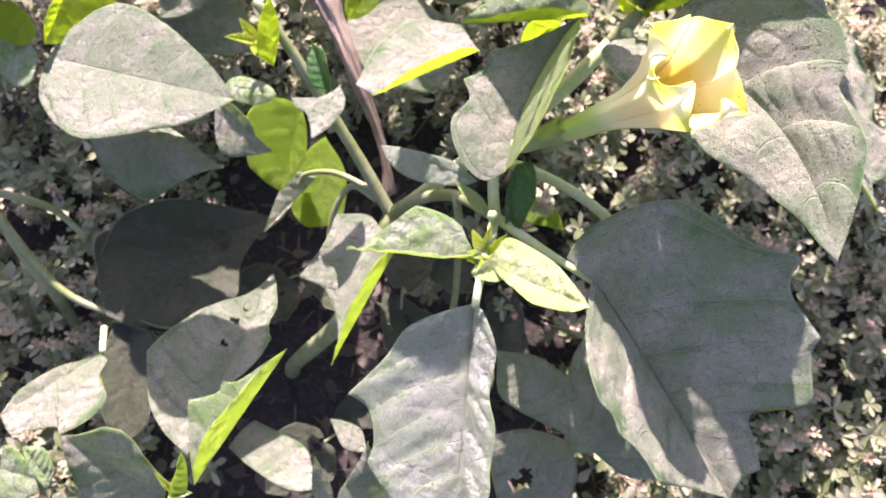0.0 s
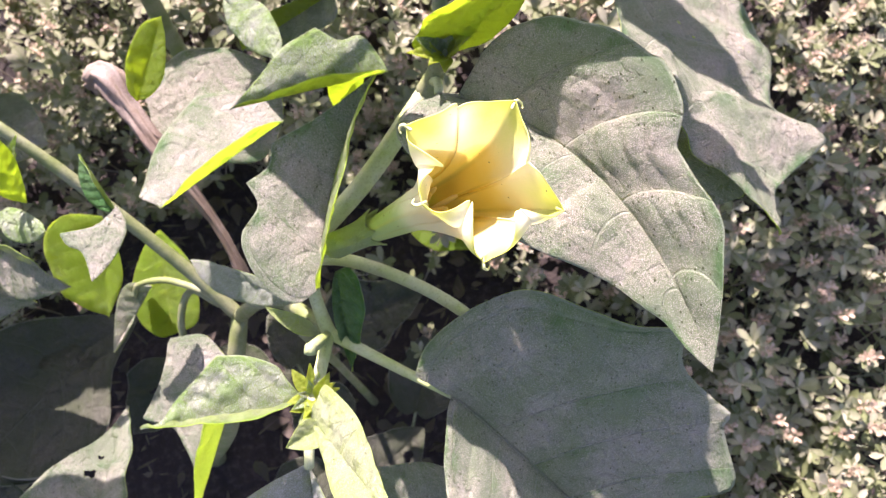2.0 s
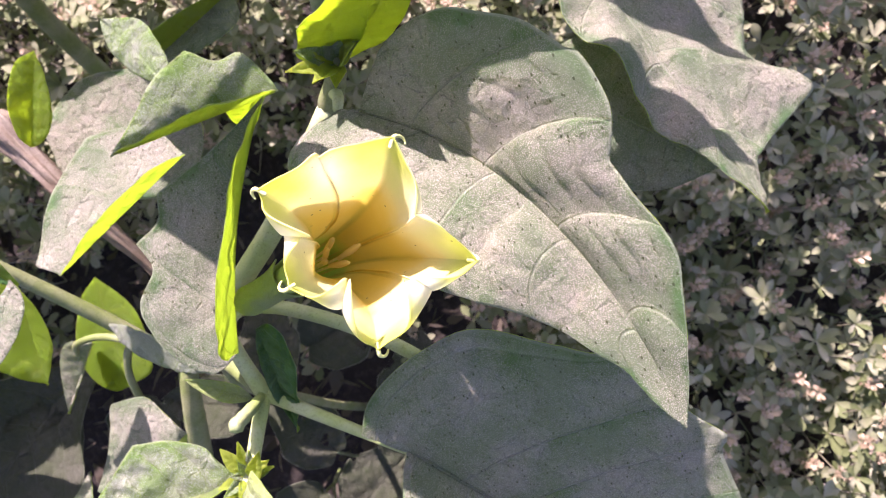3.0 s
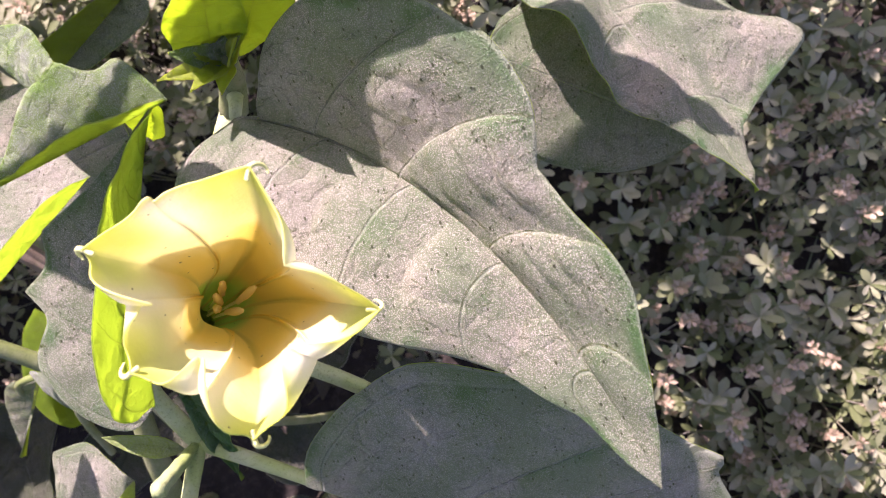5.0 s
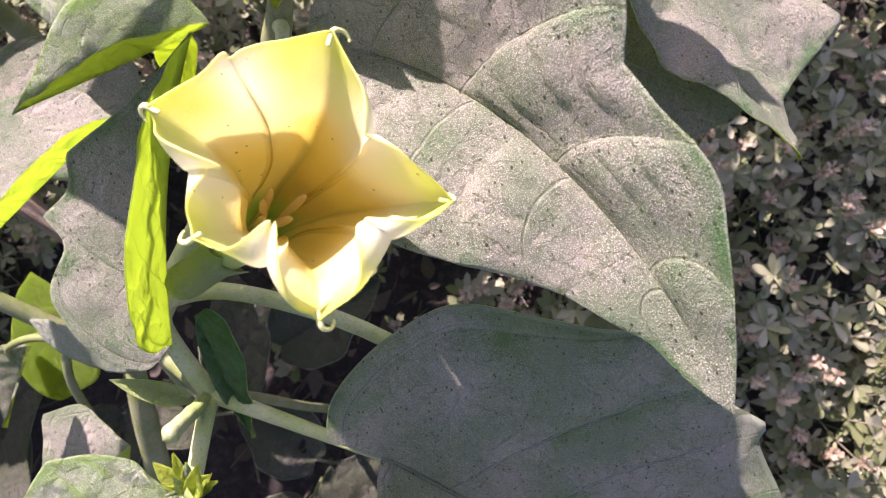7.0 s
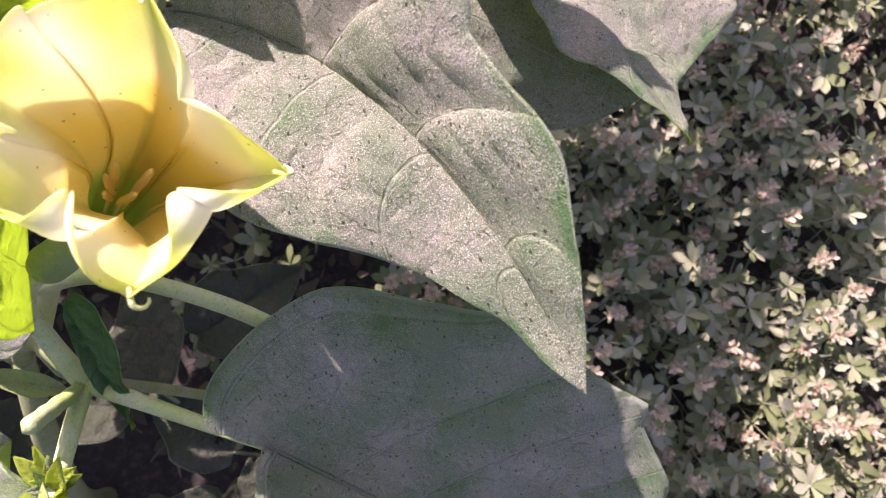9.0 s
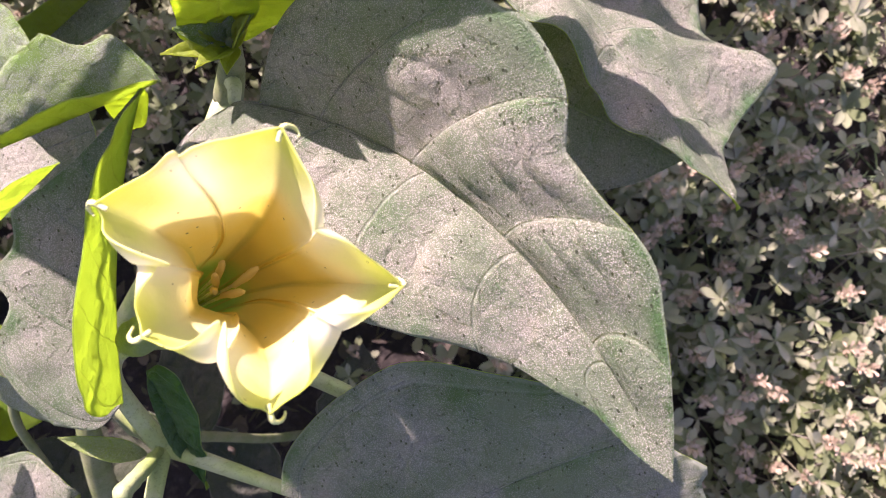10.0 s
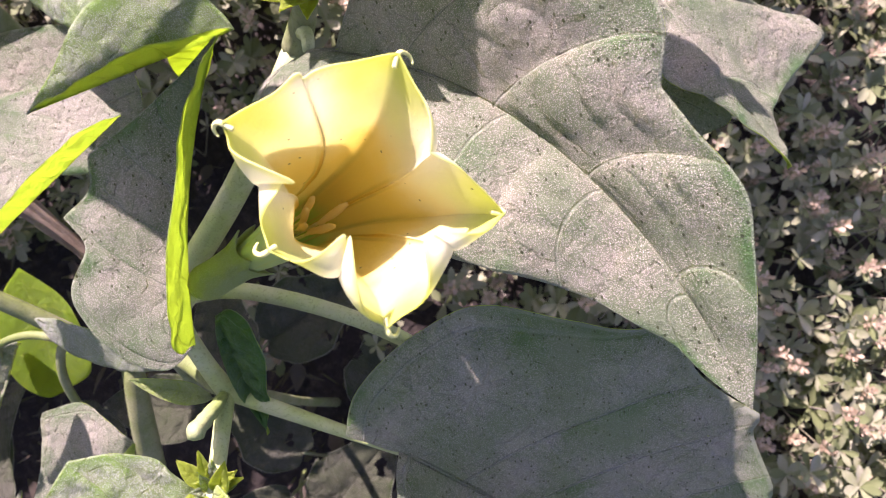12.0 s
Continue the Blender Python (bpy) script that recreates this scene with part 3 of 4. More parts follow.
        [(0.05, 0.4), (0.25, 0.95), (0.5, 1), (0.7, 0.72), (0.88, 0.3)],
        [(0.05, 0.4), (0.22, 0.9), (0.42, 1.08, 1), (0.6, 0.8), (0.85, 0.4)]),
    "Vb": ((0.093, 0.269, 0.450), (0.067, 0.272, 0.400), (-0.011, 0.004, 0.006), (0.006, -0.005, -0.003),
        [(0.14, 0.67), (0.52, 1)],
        [(0.19, 0.56), (0.64, 0.77)]),
    "W": ((0.016, 0.320, 0.310), (-0.088, 0.300, 0.330), (-0.014, 0.071, -0.001), (0.010, -0.040, 0.000),
        [(-0.02, 0.51), (0.15, 0.78), (0.33, 0.92), (0.56, 1), (0.81, 0.83), (0.97, 0.56, 1), (0.97, 0.27)],
        [(0.08, 0.45), (0.3, 1), (0.6, 0.85), (0.85, 0.4)]),
    "X": ((0.033, 0.134, 0.440), (-0.043, 0.180, 0.390), (0.000, 0.006, 0.004), (-0.002, -0.013, -0.008),
        [(0.26, 1.08), (0.49, 1), (0.79, 0.51)],
        [(0.11, 0.45), (0.43, 1), (0.71, 1.08), (0.89, 0.64)]),
    "Y": ((0.105, 0.271, 0.100), (0.179, 0.218, 0.080), (0.007, 0.007, 0.009), (-0.013, -0.018, 0.000),
        [(0.14, 0.93), (0.48, 1.19), (0.79, 0.85, 1)],
        [(0.18, 0.91), (0.53, 1.13), (0.79, 0.51)]),
    "Z": ((0.061, 0.147, 0.445), (0.060, 0.089, 0.410), (-0.004, 0.000, -0.000), (0.016, -0.004, 0.007),
        [(0.15, 0.91), (0.42, 1.37), (0.77, 0.7)],
        [(-0.04, 0.63), (0.14, 0.95), (0.33, 1.04, 1), (0.65, 0.61)]),
    "Aa": ((-0.121, 0.233, 0.350), (-0.139, 0.163, 0.310), (-0.045, 0.012, -0.000), (0.010, -0.004, 0.002),
        [(0.01, 0.52), (0.13, 0.88), (0.3, 1.04), (0.52, 1.01), (0.84, 0.76, 1), (0.96, 0.34)],
        [(0.25, 0.97), (0.55, 1.43), (0.77, 0.86)]),
    "Ab": ((-0.111, 0.240, 0.270), (-0.113, 0.149, 0.250), (-0.029, 0.000, 0.002), (0.024, -0.000, -0.001),
        [(0.16, 0.55), (0.49, 0.99), (0.83, 0.92), (1, 0.4)],
        [(0.28, 0.82), (0.53, 1.09), (0.9, 0.96)]),
    "Ac": ((-0.112, 0.187, 0.290), (-0.165, 0.141, 0.250), (-0.013, 0.011, 0.006), (-0.000, 0.001, -0.001),
        [(0.13, 0.95), (0.39, 1), (0.74, 0.49)],
        [(0.3, 14.53), (0.48, -5.75), (0.65, -15.37)]),
    "Ad": ((-0.078, 0.216, 0.420), (-0.095, 0.168, 0.421), (-0.029, 0.010, -0.000), (0.010, -0.003, -0.000),
        [(0.13, 0.09), (0.34, 0.41), (0.49, 1, 1), (0.62, 0.74), (0.68, 0.38)],
        [(0.19, 0.86), (0.43, 1.12), (0.78, 0.71)]),
    "Ae": ((-0.086, 0.217, 0.400), (-0.105, 0.259, 0.410), (-0.012, -0.004, -0.006), (0.004, -0.002, 0.015),
        [(0.2, 0.75), (0.46, 1.09), (0.74, 0.8)],
        [(0.19, 0.9), (0.48, 1.37), (0.72, 1.12)]),
    "Af": ((-0.188, 0.217, 0.380), (-0.138, 0.179, 0.365), (0.004, 0.002, 0.008), (-0.018, -0.019, -0.012),
        [(0.25, 1.17), (0.54, 1), (0.74, -0.11)],
        [(0.3, 0.84), (0.57, 1.07), (0.8, 0.59)]),
    "Ag": ((-0.129, 0.223, 0.430), (-0.129, 0.258, 0.470), (-0.010, -0.002, 0.001), (0.005, 0.002, -0.002),
        [(0.11, 0.76), (0.23, 1.11), (0.62, 0.89)],
        [(0.22, 0.59), (0.62, 1.06)]),
    "Ah": ((-0.181, 0.231, 0.380), (-0.129, 0.208, 0.410), (0.004, 0.009, -0.000), (-0.002, -0.010, -0.005),
        [(0.1, 1.04), (0.43, 1.11), (0.82, 0.66)],
        [(0.28, 0.99), (0.62, 0.98), (0.86, 0.5)]),
    "Ai": ((-0.299, 0.279, 0.430), (-0.326, 0.246, 0.400), (-0.007, 0.001, 0.005), (0.022, -0.010, -0.009),
        [(0.27, 0.71), (0.67, 0.66)],
        [(-0.26, 1.33), (0.07, 1.24), (0.75, 0.55)]),
    "Aj": ((-0.401, 0.293, 0.370), (-0.348, 0.262, 0.380), (0.004, 0.008, 0.006), (-0.005, -0.011, -0.006),
        [(0.27, 1.57), (0.69, 1.61), (0.93, 1.01)],
        [(0.24, 1.12), (0.72, 0.96)]),
    "Ak": ((-0.401, 0.283, 0.350), (-0.348, 0.230, 0.370), (0.009, 0.011, 0.008), (-0.010, -0.014, -0.011),
        [(0.13, 0.92), (0.64, 1.25), (0.88, 0.88)],
        [(0.16, 1.09), (0.61, 1.19), (0.9, 0.64)]),
    "Al": ((-0.278, 0.361, 0.300), (-0.187, 0.319, 0.300), (0.014, 0.031, 0.000), (-0.013, -0.027, 0.000),
        [(0.21, 0.58), (0.57, 1.08), (0.85, 0.54)],
        [(0.14, 1), (0.48, 1.09), (0.81, 0.73)]),
    "Am": ((-0.336, 0.225, 0.300), (-0.195, 0.183, 0.310), (0.007, 0.022, -0.004), (-0.011, -0.039, -0.007),
        [(0.15, 0.66), (0.4, 1.04), (0.64, 0.79), (0.87, 0.2)],
        [(0.23, 0.91), (0.51, 1.26), (0.64, 1.2), (0.74, 0.69), (0.87, 0.26)]),
    "An": ((-0.339, 0.351, 0.280), (-0.261, 0.295, 0.300), (0.016, 0.025, 0.008), (-0.028, -0.040, -0.001),
        [(0.17, 0.66), (0.58, 1.04), (0.89, 0.78)],
        [(0.55, 0.8), (1.11, 1.08), (1.22, 0.56)]),
    "Ao": ((-0.214, 0.377, 0.380), (-0.225, 0.323, 0.400), (0.003, 0.001, 0.005), (0.023, -0.004, 0.001),
        [(0.76, 3.68), (0.92, 1.91)],
        [(0.42, 1.13), (0.9, 1.51), (1.03, 0.9)]),
    "Ap": ((0.074, 0.388, 0.360), (-0.007, 0.360, 0.340), (-0.004, -0.002, 0.019), (0.005, -0.014, -0.000),
        [(0.26, 0.88), (0.66, 1.29), (0.88, 1.11)],
        [(0.09, 1.35), (0.51, 1.17), (0.8, 0.77)]),
    "Aq": ((-0.001, 0.367, 0.400), (0.037, 0.302, 0.420), (0.012, 0.009, 0.006), (-0.009, -0.007, -0.007),
        [(0.4, 1.1), (0.81, 0.77)],
        [(0.21, 0.85), (0.6, 0.88)]),
    "Ar": ((-0.086, 0.318, 0.360), (-0.048, 0.360, 0.400), (-0.012, 0.005, 0.006), (0.011, -0.011, 0.001),
        [(0.09, 0.57), (0.42, 1.01), (0.82, 0.78)],
        [(0.15, 0.68), (0.45, 1.08), (0.78, 0.55)]),
    "As": ((-0.261, 0.311, 0.350), (-0.215, 0.386, 0.360), (-0.015, 0.009, 0.005), (0.019, -0.011, -0.006),
        [(0.26, 0.91), (0.63, 1.09), (0.91, 0.57)],
        [(0.18, 0.64), (0.52, 1.03), (0.84, 0.6)]),
    "At": ((-0.285, -0.085, 0.400), (-0.252, -0.090, 0.410), (0.000, 0.017, 0.007), (-0.001, -0.016, -0.004),
        [(0.07, 0.91), (0.43, 0.95), (0.86, 0.37)],
        [(0.11, 1.14), (0.67, 0.98), (0.98, 0.48)]),
    "Au": ((-0.244, -0.093, 0.410), (-0.262, -0.069, 0.420), (0.008, 0.005, 0.003), (-0.001, -0.004, 0.007),
        [(0.27, 0.95), (0.74, 1.13)],
        [(0.05, 0.51), (0.65, 0.5)]),
    "Av": ((-0.168, -0.098, 0.400), (-0.158, -0.067, 0.420), (0.000, 0.001, -0.001), (0.010, -0.003, -0.000),
        [(0.17, 4.07), (0.71, -0.99)],
        [(0.25, 1.01), (0.66, 0.75)]),
}
plant = new("thorn_apple_plant")
plant.location = (-0.17, 0.022, 0.0)
bpy.context.view_layer.update()
tagged(plant, "dust-covered thorn apple plant with one open cream flower", "plant")

SHADE_DARK = [shade_dark_top, shade_dark_top]
DUSTY, YOUNG, FRESH, MOSSY = [dusty_top, dull_under], [young_top, dull_under], [fresh_top, fresh_top], [mossy_top, dull_under]
HERO = {
    "A": dict(mats=DUSTY, bow=(0.004, 0.0, -0.004), fine=2, veins=6, quilt=0.0030, label="broad lobed leaf grey with dust, mostly shaded"),
    "B": dict(mats=[pale_top, dull_under], fine=2, veins=7, quilt=0.0028, blister=0.0010, label="pale toothed leaf half in shade"),
    "C": dict(mats=[soft_lime, dull_under], fine=2, veins=5, quilt=0.0008, blister=0.0020, label="small pale young leaf beside the shoot tip"),
    "J": dict(folded=True, mats=YOUNG, fine=2, veins=6, quilt=0.0009, blister=0.0026, label="young folded leaf with a bright green rim"),
    "K": dict(folded=True, mats=DUSTY, label="grey folded leaf with a lime edge"),
    "F": dict(folded=True, mats=DUSTY, fine=2, veins=6, quilt=0.0016, bow=(-0.008, 0.004, -0.006), label="upright folded leaf with a lime rim"),
    "G": dict(mats=DUSTY, bow=(0.018, 0.015, 0.016), fine=4, veins=5, quilt=0.0058, ripple=0.002, blister=0.0003, label="large ovate leaf thick with pale dust behind the flower"),
    "H": dict(mats=DUSTY, fine=2, veins=4, quilt=0.0030, ripple=0.007, waves=0.0075, label="large drooping dusty leaf with curled edges"),
    "D": dict(mats=DUSTY, fine=4, holes=((-0.172, 0.044, 0.30, 0.0035), (-0.178, 0.022, 0.31, 0.003), (-0.165, 0.055, 0.3, 0.002)), label="shaded grey leaf with insect holes"),
    "N": dict(mats=SHADE_DARK, fine=4, holes=((-0.319, 0.129, 0.19, 0.012), (-0.25, 0.15, 0.18, 0.014), (-0.235, 0.145, 0.18, 0.010)), label="large low shaded leaf with ragged holes"),
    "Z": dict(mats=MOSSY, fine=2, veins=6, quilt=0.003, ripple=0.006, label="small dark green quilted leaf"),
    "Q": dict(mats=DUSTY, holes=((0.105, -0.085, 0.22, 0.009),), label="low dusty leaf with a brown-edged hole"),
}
KINDS = {"Na": SHADE_DARK, "Nb": SHADE_DARK, "E": [young_top, young_top], "T": DUSTY, "U": YOUNG, "V": FRESH, "Va": FRESH, "Vb": FRESH, "X": [pale_top, dull_under], "Y": FRESH, "Z": MOSSY, "Aa": FRESH, "Ab": FRESH, "Ae": MOSSY, "Ag": FRESH, "Ah": YOUNG,
         "Ai": FRESH, "Aj": FRESH, "Ak": YOUNG, "Ao": FRESH, "Aq": YOUNG, "Ar": FRESH, "At": YOUNG, "Au": YOUNG, "Av": FRESH}
for number, (key, shape) in enumerate(SHAPES.items()):
    if key in HERO:
        leaf_blade(shape, parent=plant, seed=number * 3.1, **HERO[key])
    else:
        kind = KINDS.get(key, DUSTY)
        words = {id(FRESH): "clean lime-green leaf lit from behind", id(YOUNG): "young pale green leaf", id(MOSSY): "small dark green leaf"}.get(id(kind), "")
        leaf_blade(shape, kind, plant, seed=number * 3.1, label=words, folded=key in "ETU", blister=0.0012 if kind is YOUNG else 0.0)

NODE = (0.049, 0.114, 0.420)
tube("stem", [(-0.172, 0.022, -0.03), (-0.155, 0.030, 0.05), (-0.085, 0.061, 0.21), (-0.05, 0.115, 0.285), (-0.036, 0.148, 0.311)], [0.0105, 0.010, 0.0095, 0.008, 0.0065], stem_green, plant, "thick dusty green main stem")
tube("stem", [(-0.036, 0.148, 0.311), (-0.06, 0.18, 0.335), (-0.084, 0.209, 0.36), (-0.12, 0.25, 0.40), (-0.15, 0.28, 0.43)], [0.006, 0.0055, 0.005, 0.0045, 0.004], stem_green, plant)
tube("stem", [(-0.036, 0.148, 0.311), (-0.01, 0.15, 0.35), (0.02, 0.14, 0.39), NODE], [0.006, 0.0052, 0.0048, 0.0045], stem_green, plant)
tube("stem", [(-0.02, 0.155, 0.32), (0.03, 0.175, 0.385), (0.084, 0.205, 0.43), (0.13, 0.247, 0.459)], [0.0065, 0.0068, 0.0066, 0.0058], stem_pale, plant, "thick pale green branch")
tube("stem", [(0.13, 0.247, 0.459), (0.138, 0.252, 0.475), (0.143, 0.254, 0.492)], [0.0065, 0.0055, 0.004], stem_green, plant)
tube("stem", [(0.02, 0.138, 0.392), (0.024, 0.122, 0.38), (0.030, 0.103, 0.28), (0.033, 0.085, 0.18), (0.03, 0.06, -0.02)], [0.0036, 0.0034, 0.0034, 0.0036, 0.005], stem_green, plant)
tube("stem", [NODE, (0.046, 0.130, 0.430), (0.045, 0.147, 0.441), (0.050, 0.156, 0.448), (0.059, 0.160, 0.452)], [0.0048, 0.0042, 0.0040, 0.0042, 0.0046], stem_pale, plant, "pale green flower stalk")
tube("stem", [NODE, (0.044, 0.09, 0.438), (0.038, 0.066, 0.449), (0.034, 0.038, 0.449)], [0.0042, 0.0038, 0.0034, 0.0028], stem_pale, plant)
tube("petiole", [NODE, (0.08, 0.092, 0.425), (0.119, 0.065, 0.434)], [0.0042, 0.0034, 0.0024], stem_pale, plant, "pale green petiole")
tube("petiole", [(0.02, 0.168, 0.392), (0.0705, 0.1566, 0.418), (0.134, 0.113, 0.430), (0.166, 0.06, 0.40), (0.175, -0.05, 0.33)], [0.0044, 0.0042, 0.0038, 0.003, 0.002], stem_pale, plant, "thick pale green petiole in the plant's middle")
tube("petiole", [(0.135, 0.250, 0.468), (0.137, 0.242, 0.478), (0.136, 0.234, 0.483)], [0.004, 0.003, 0.0024], stem_pale, plant)
tube("petiole", [(-0.05, 0.165, 0.32), (-0.09, 0.185, 0.31), (-0.121, 0.188, 0.295), (-0.13, 0.18, 0.28)], [0.003, 0.0028, 0.0024, 0.0018], stem_green, plant)
tube("petiole", [(-0.05, 0.16, 0.315), (-0.075, 0.175, 0.305), (-0.092, 0.155, 0.285), (-0.10, 0.12, 0.25)], [0.0036, 0.003, 0.003, 0.0028], stem_green, plant)
tube("petiole", [(-0.43, 0.14, 0.25), (-0.367, 0.074, 0.22), (-0.30, 0.05, 0.2)], [0.0042, 0.004, 0.003], stem_green, plant)
tube("petiole", [(-0.42, 0.15, 0.3), (-0.396, 0.151, 0.28), (-0.376, 0.15, 0.25), (-0.356, 0.132, 0.22)], [0.0042, 0.004, 0.0036, 0.003], stem_green, plant)
tube("stem", [(-0.45, 0.15, 0.22), (-0.442, 0.118, 0.17), (-0.434, 0.085, 0.1), (-0.445, 0.051, 0.0)], [0.0055, 0.006, 0.0065, 0.007], stem_green, plant, "low dusty side stem")
tube("petiole", [(-0.276, 0.027, 0.31), (-0.262, 0.005, 0.335)], [0.003, 0.0025], stem_pale, plant)


# ---- the flower ----
STALK, CALYX = Vector((0.058, 0.160, 0.452)), Vector((0.084, 0.164, 0.461))
THROAT, MOUTH = Vector((0.111, 0.1625, 0.497)), Vector((0.1405, 0.1520, 0.5720))
# five tailed tips and the five low places of the rim between them, in turn round the mouth
TIPS = ((0.1752, 0.1381, 0.5585), (0.1601, 0.1814, 0.5773), (0.1143, 0.1771, 0.5790), (0.1155, 0.1439, 0.5785), (0.1371, 0.1174, 0.5720))
DIPS = ((0.1627, 0.1567, 0.5718), (0.1361, 0.1798, 0.5767), (0.1175, 0.1625, 0.5670), (0.1300, 0.1340, 0.5720), (0.1592, 0.1311, 0.5690))
ROLL = (1.5, -0.5, 2.0, 2.1, 2.4)
LIP = (0.0055, 0.0050, 0.0160, 0.0155, 0.0125)


def ring_frame(ahead):
    """Two directions across a tube that runs ahead, turned as little as can be from east and north."""
    turn = Vector((0, 0, 1)).rotation_difference(ahead)
    return turn @ Vector((1, 0, 0)), turn @ Vector((0, 1, 0))


def make_flower():
    """A bent trumpet: narrow tube, flaring limb, five tips with tails, rims rolled over between them."""
    rows, lip_rows, cols = 58, 16, 240
    spine = smooth_curve([tuple(CALYX - (CALYX - STALK) * 0.3), tuple(CALYX), (0.097, 0.1635, 0.4765), tuple(THROAT), (0.1275, 0.1590, 0.5240), (0.1375, 0.1545, 0.5500), tuple(MOUTH)], 121)
    near = np.argmin(np.linalg.norm(spine - np.array(THROAT), axis=1)) / 120
    grid = np.zeros((rows + lip_rows, cols + 1, 3))
    uv = np.zeros((rows + lip_rows, cols + 1, 2))

    def spine_at(f):
        k = min(int(f * 120), 119)
        g = f * 120 - k
        p, q = Vector(spine[k]), Vector(spine[k + 1])
        return p + (q - p) * g, (q - p).normalized()

    for j in range(cols + 1):
        place = 5 * j / cols
        k = int(place) % 5
        f = place - int(place)
        gap = math.sin(math.pi * f)
        dip = gap**0.85
        ease = f * f * (3 - 2 * f)
        wave = noise.noise(Vector((math.cos(place * 1.2566) * 3, math.sin(place * 1.2566) * 3, 0.4)))
        rim = (Vector(TIPS[k]) * (1 - ease) + Vector(TIPS[(k + 1) % 5]) * ease) * (1 - dip) + Vector(DIPS[k]) * dip - MOUTH
        rim *= 1 + 0.05 * wave * gap + 0.10 * abs(math.sin(2 * math.pi * f)) * (1 - gap)
        theta = math.atan2(rim.y, rim.x)
        for i in range(rows):
            u = i / (rows - 1)
            if u < 0.36:
                w = u / 0.36
                at, ahead = spine_at(near * w)
                east, north = ring_frame(ahead)
                r = 0.0060 + 0.0036 * w**1.2
                q = at + (east * math.cos(theta) + north * math.sin(theta)) * r * (1 + 0.05 * w * math.cos(2 * math.pi * place))
            else:
                w = (u - 0.36) / 0.64
                at, ahead = spine_at(near + (1 - near) * w)
                east, north = ring_frame(ahead)
                start = (east * math.cos(theta) + north * math.sin(theta)) * 0.0096
                open_by = 0.34 * w + 0.66 * w**2.5
                flute = 1 + 0.09 * math.sin(math.pi * w) * (math.cos(2 * math.pi * place) + 0.3 * math.cos(6 * math.pi * place))
                q = at + (start * (1 - open_by) + rim * open_by) * flute
            q = q + (q - at).normalized() * noise.noise(q * 75) * 0.0016 * u
            grid[i, j] = q
            uv[i, j] = (place / 5, 0.40 * u / 0.36 if u < 0.36 else 0.40 + 0.52 * (u - 0.36) / 0.64)
        ramp = min(max((gap - 0.10) / 0.75, 0.0), 1.0)
        full = ramp * ramp * (3 - 2 * ramp)
        along = (Vector(grid[rows - 1, j]) - Vector(grid[rows - 4, j])).normalized()
        inward = -rim - along * (-rim).dot(along)
        inward.normalize()
        arc = 0.0008 + LIP[k] * full * (1 + 0.45 * wave)
        q = Vector(grid[rows - 1, j])
        for i in range(lip_rows):
            w = (i + 0.5) / lip_rows
            bend = ROLL[k] * full * w * (1 + 0.3 * wave)
            q = q + (along * math.cos(bend) + inward * math.sin(bend)) * arc / lip_rows
            grid[rows + i, j] = q
            uv[rows + i, j] = (place / 5, 0.92 + 0.08 * (i + 1) / lip_rows)
    flower = thick_sheet("flower", [grid.swapaxes(0, 1)[::-1]], [petal, petal_back], 0.0005, [uv.swapaxes(0, 1)[::-1]])
    child(flower, plant, "open cream-yellow trumpet flower with five tailed tips")
    for n, tip in enumerate(TIPS):
        outward = (Vector(tip) - MOUTH).normalized()
        over = Vector((0, 0, 1)) - outward * outward.z
        bend = outward.cross(over)
        sway = 0.0035 if n % 2 else -0.0025
        root = Vector(tip) - outward * 0.0025
        pts = [root, root + outward * 0.0036 - over * 0.0004, root + outward * 0.0046 - over * 0.0014 + bend * sway * 0.3, root + outward * 0.0046 - over * 0.0028 + bend * sway * 0.7, root + outward * 0.0036 - over * 0.0036 + bend * sway, root + outward * 0.0028 - over * 0.0032 + bend * sway * 1.1]
        tube("tail", [tuple(p) for p in pts], [0.0007, 0.0008, 0.0006, 0.0005, 0.0004, 0.0003], tail_cream, flower, "thin curled petal tail", 8)
    heads = (((0.1250, 0.1598, 0.5140), (0.1343, 0.1606, 0.5240)), ((0.1205, 0.1568, 0.5160), (0.1284, 0.1545, 0.5259)), ((0.1180, 0.1615, 0.5150), (0.1215, 0.1625, 0.5262)), ((0.1195, 0.1645, 0.5140), (0.1245, 0.1660, 0.5240)), ((0.1165, 0.1595, 0.5145), (0.1195, 0.1580, 0.5245)))
    for n, (low, high) in enumerate(heads):
        low, high = Vector(low), Vector(high)
        foot = Vector((0.100, 0.1635, 0.480)) + (low - Vector((0.120, 0.1605, 0.515))) * 0.6
        filament = tube("stamen", [tuple(foot), tuple((foot + low) / 2), tuple(low)], [0.0006, 0.0006, 0.0006], anther_cream, flower, "cream stamen", 6)
        tube("anther", [tuple(low - (high - low) * 0.25), tuple(low + (high - low) * 0.3), tuple(low + (high - low) * 0.8), tuple(high)], [0.0010, 0.0014, 0.0012, 0.0007], anther_gold, filament, "golden anther", 10, 0.05, n, 0.10)
    rows, cols = 26, 70
    cal = np.zeros((cols + 1, rows, 3))
    cuv = np.zeros((cols + 1, rows, 2))
    way = (CALYX - STALK).normalized()
    east, north = ring_frame(way)
    for j in range(cols + 1):
        a = 2 * math.pi * j / cols
        tooth = 1 - abs(math.sin(2.5 * a)) ** 0.8
        for i in range(rows):
            u = i / (rows - 1)
            h = u * ((CALYX - STALK).length + 0.003 + 0.006 * tooth)
            r = 0.0040 + 0.0043 * min(u / 0.18, 1) ** 0.6 + 0.0007 * math.cos(5 * a) * u - 0.0008 * math.sin(math.pi * u) + 0.0030 * max(u - 0.75, 0) * 4 * tooth
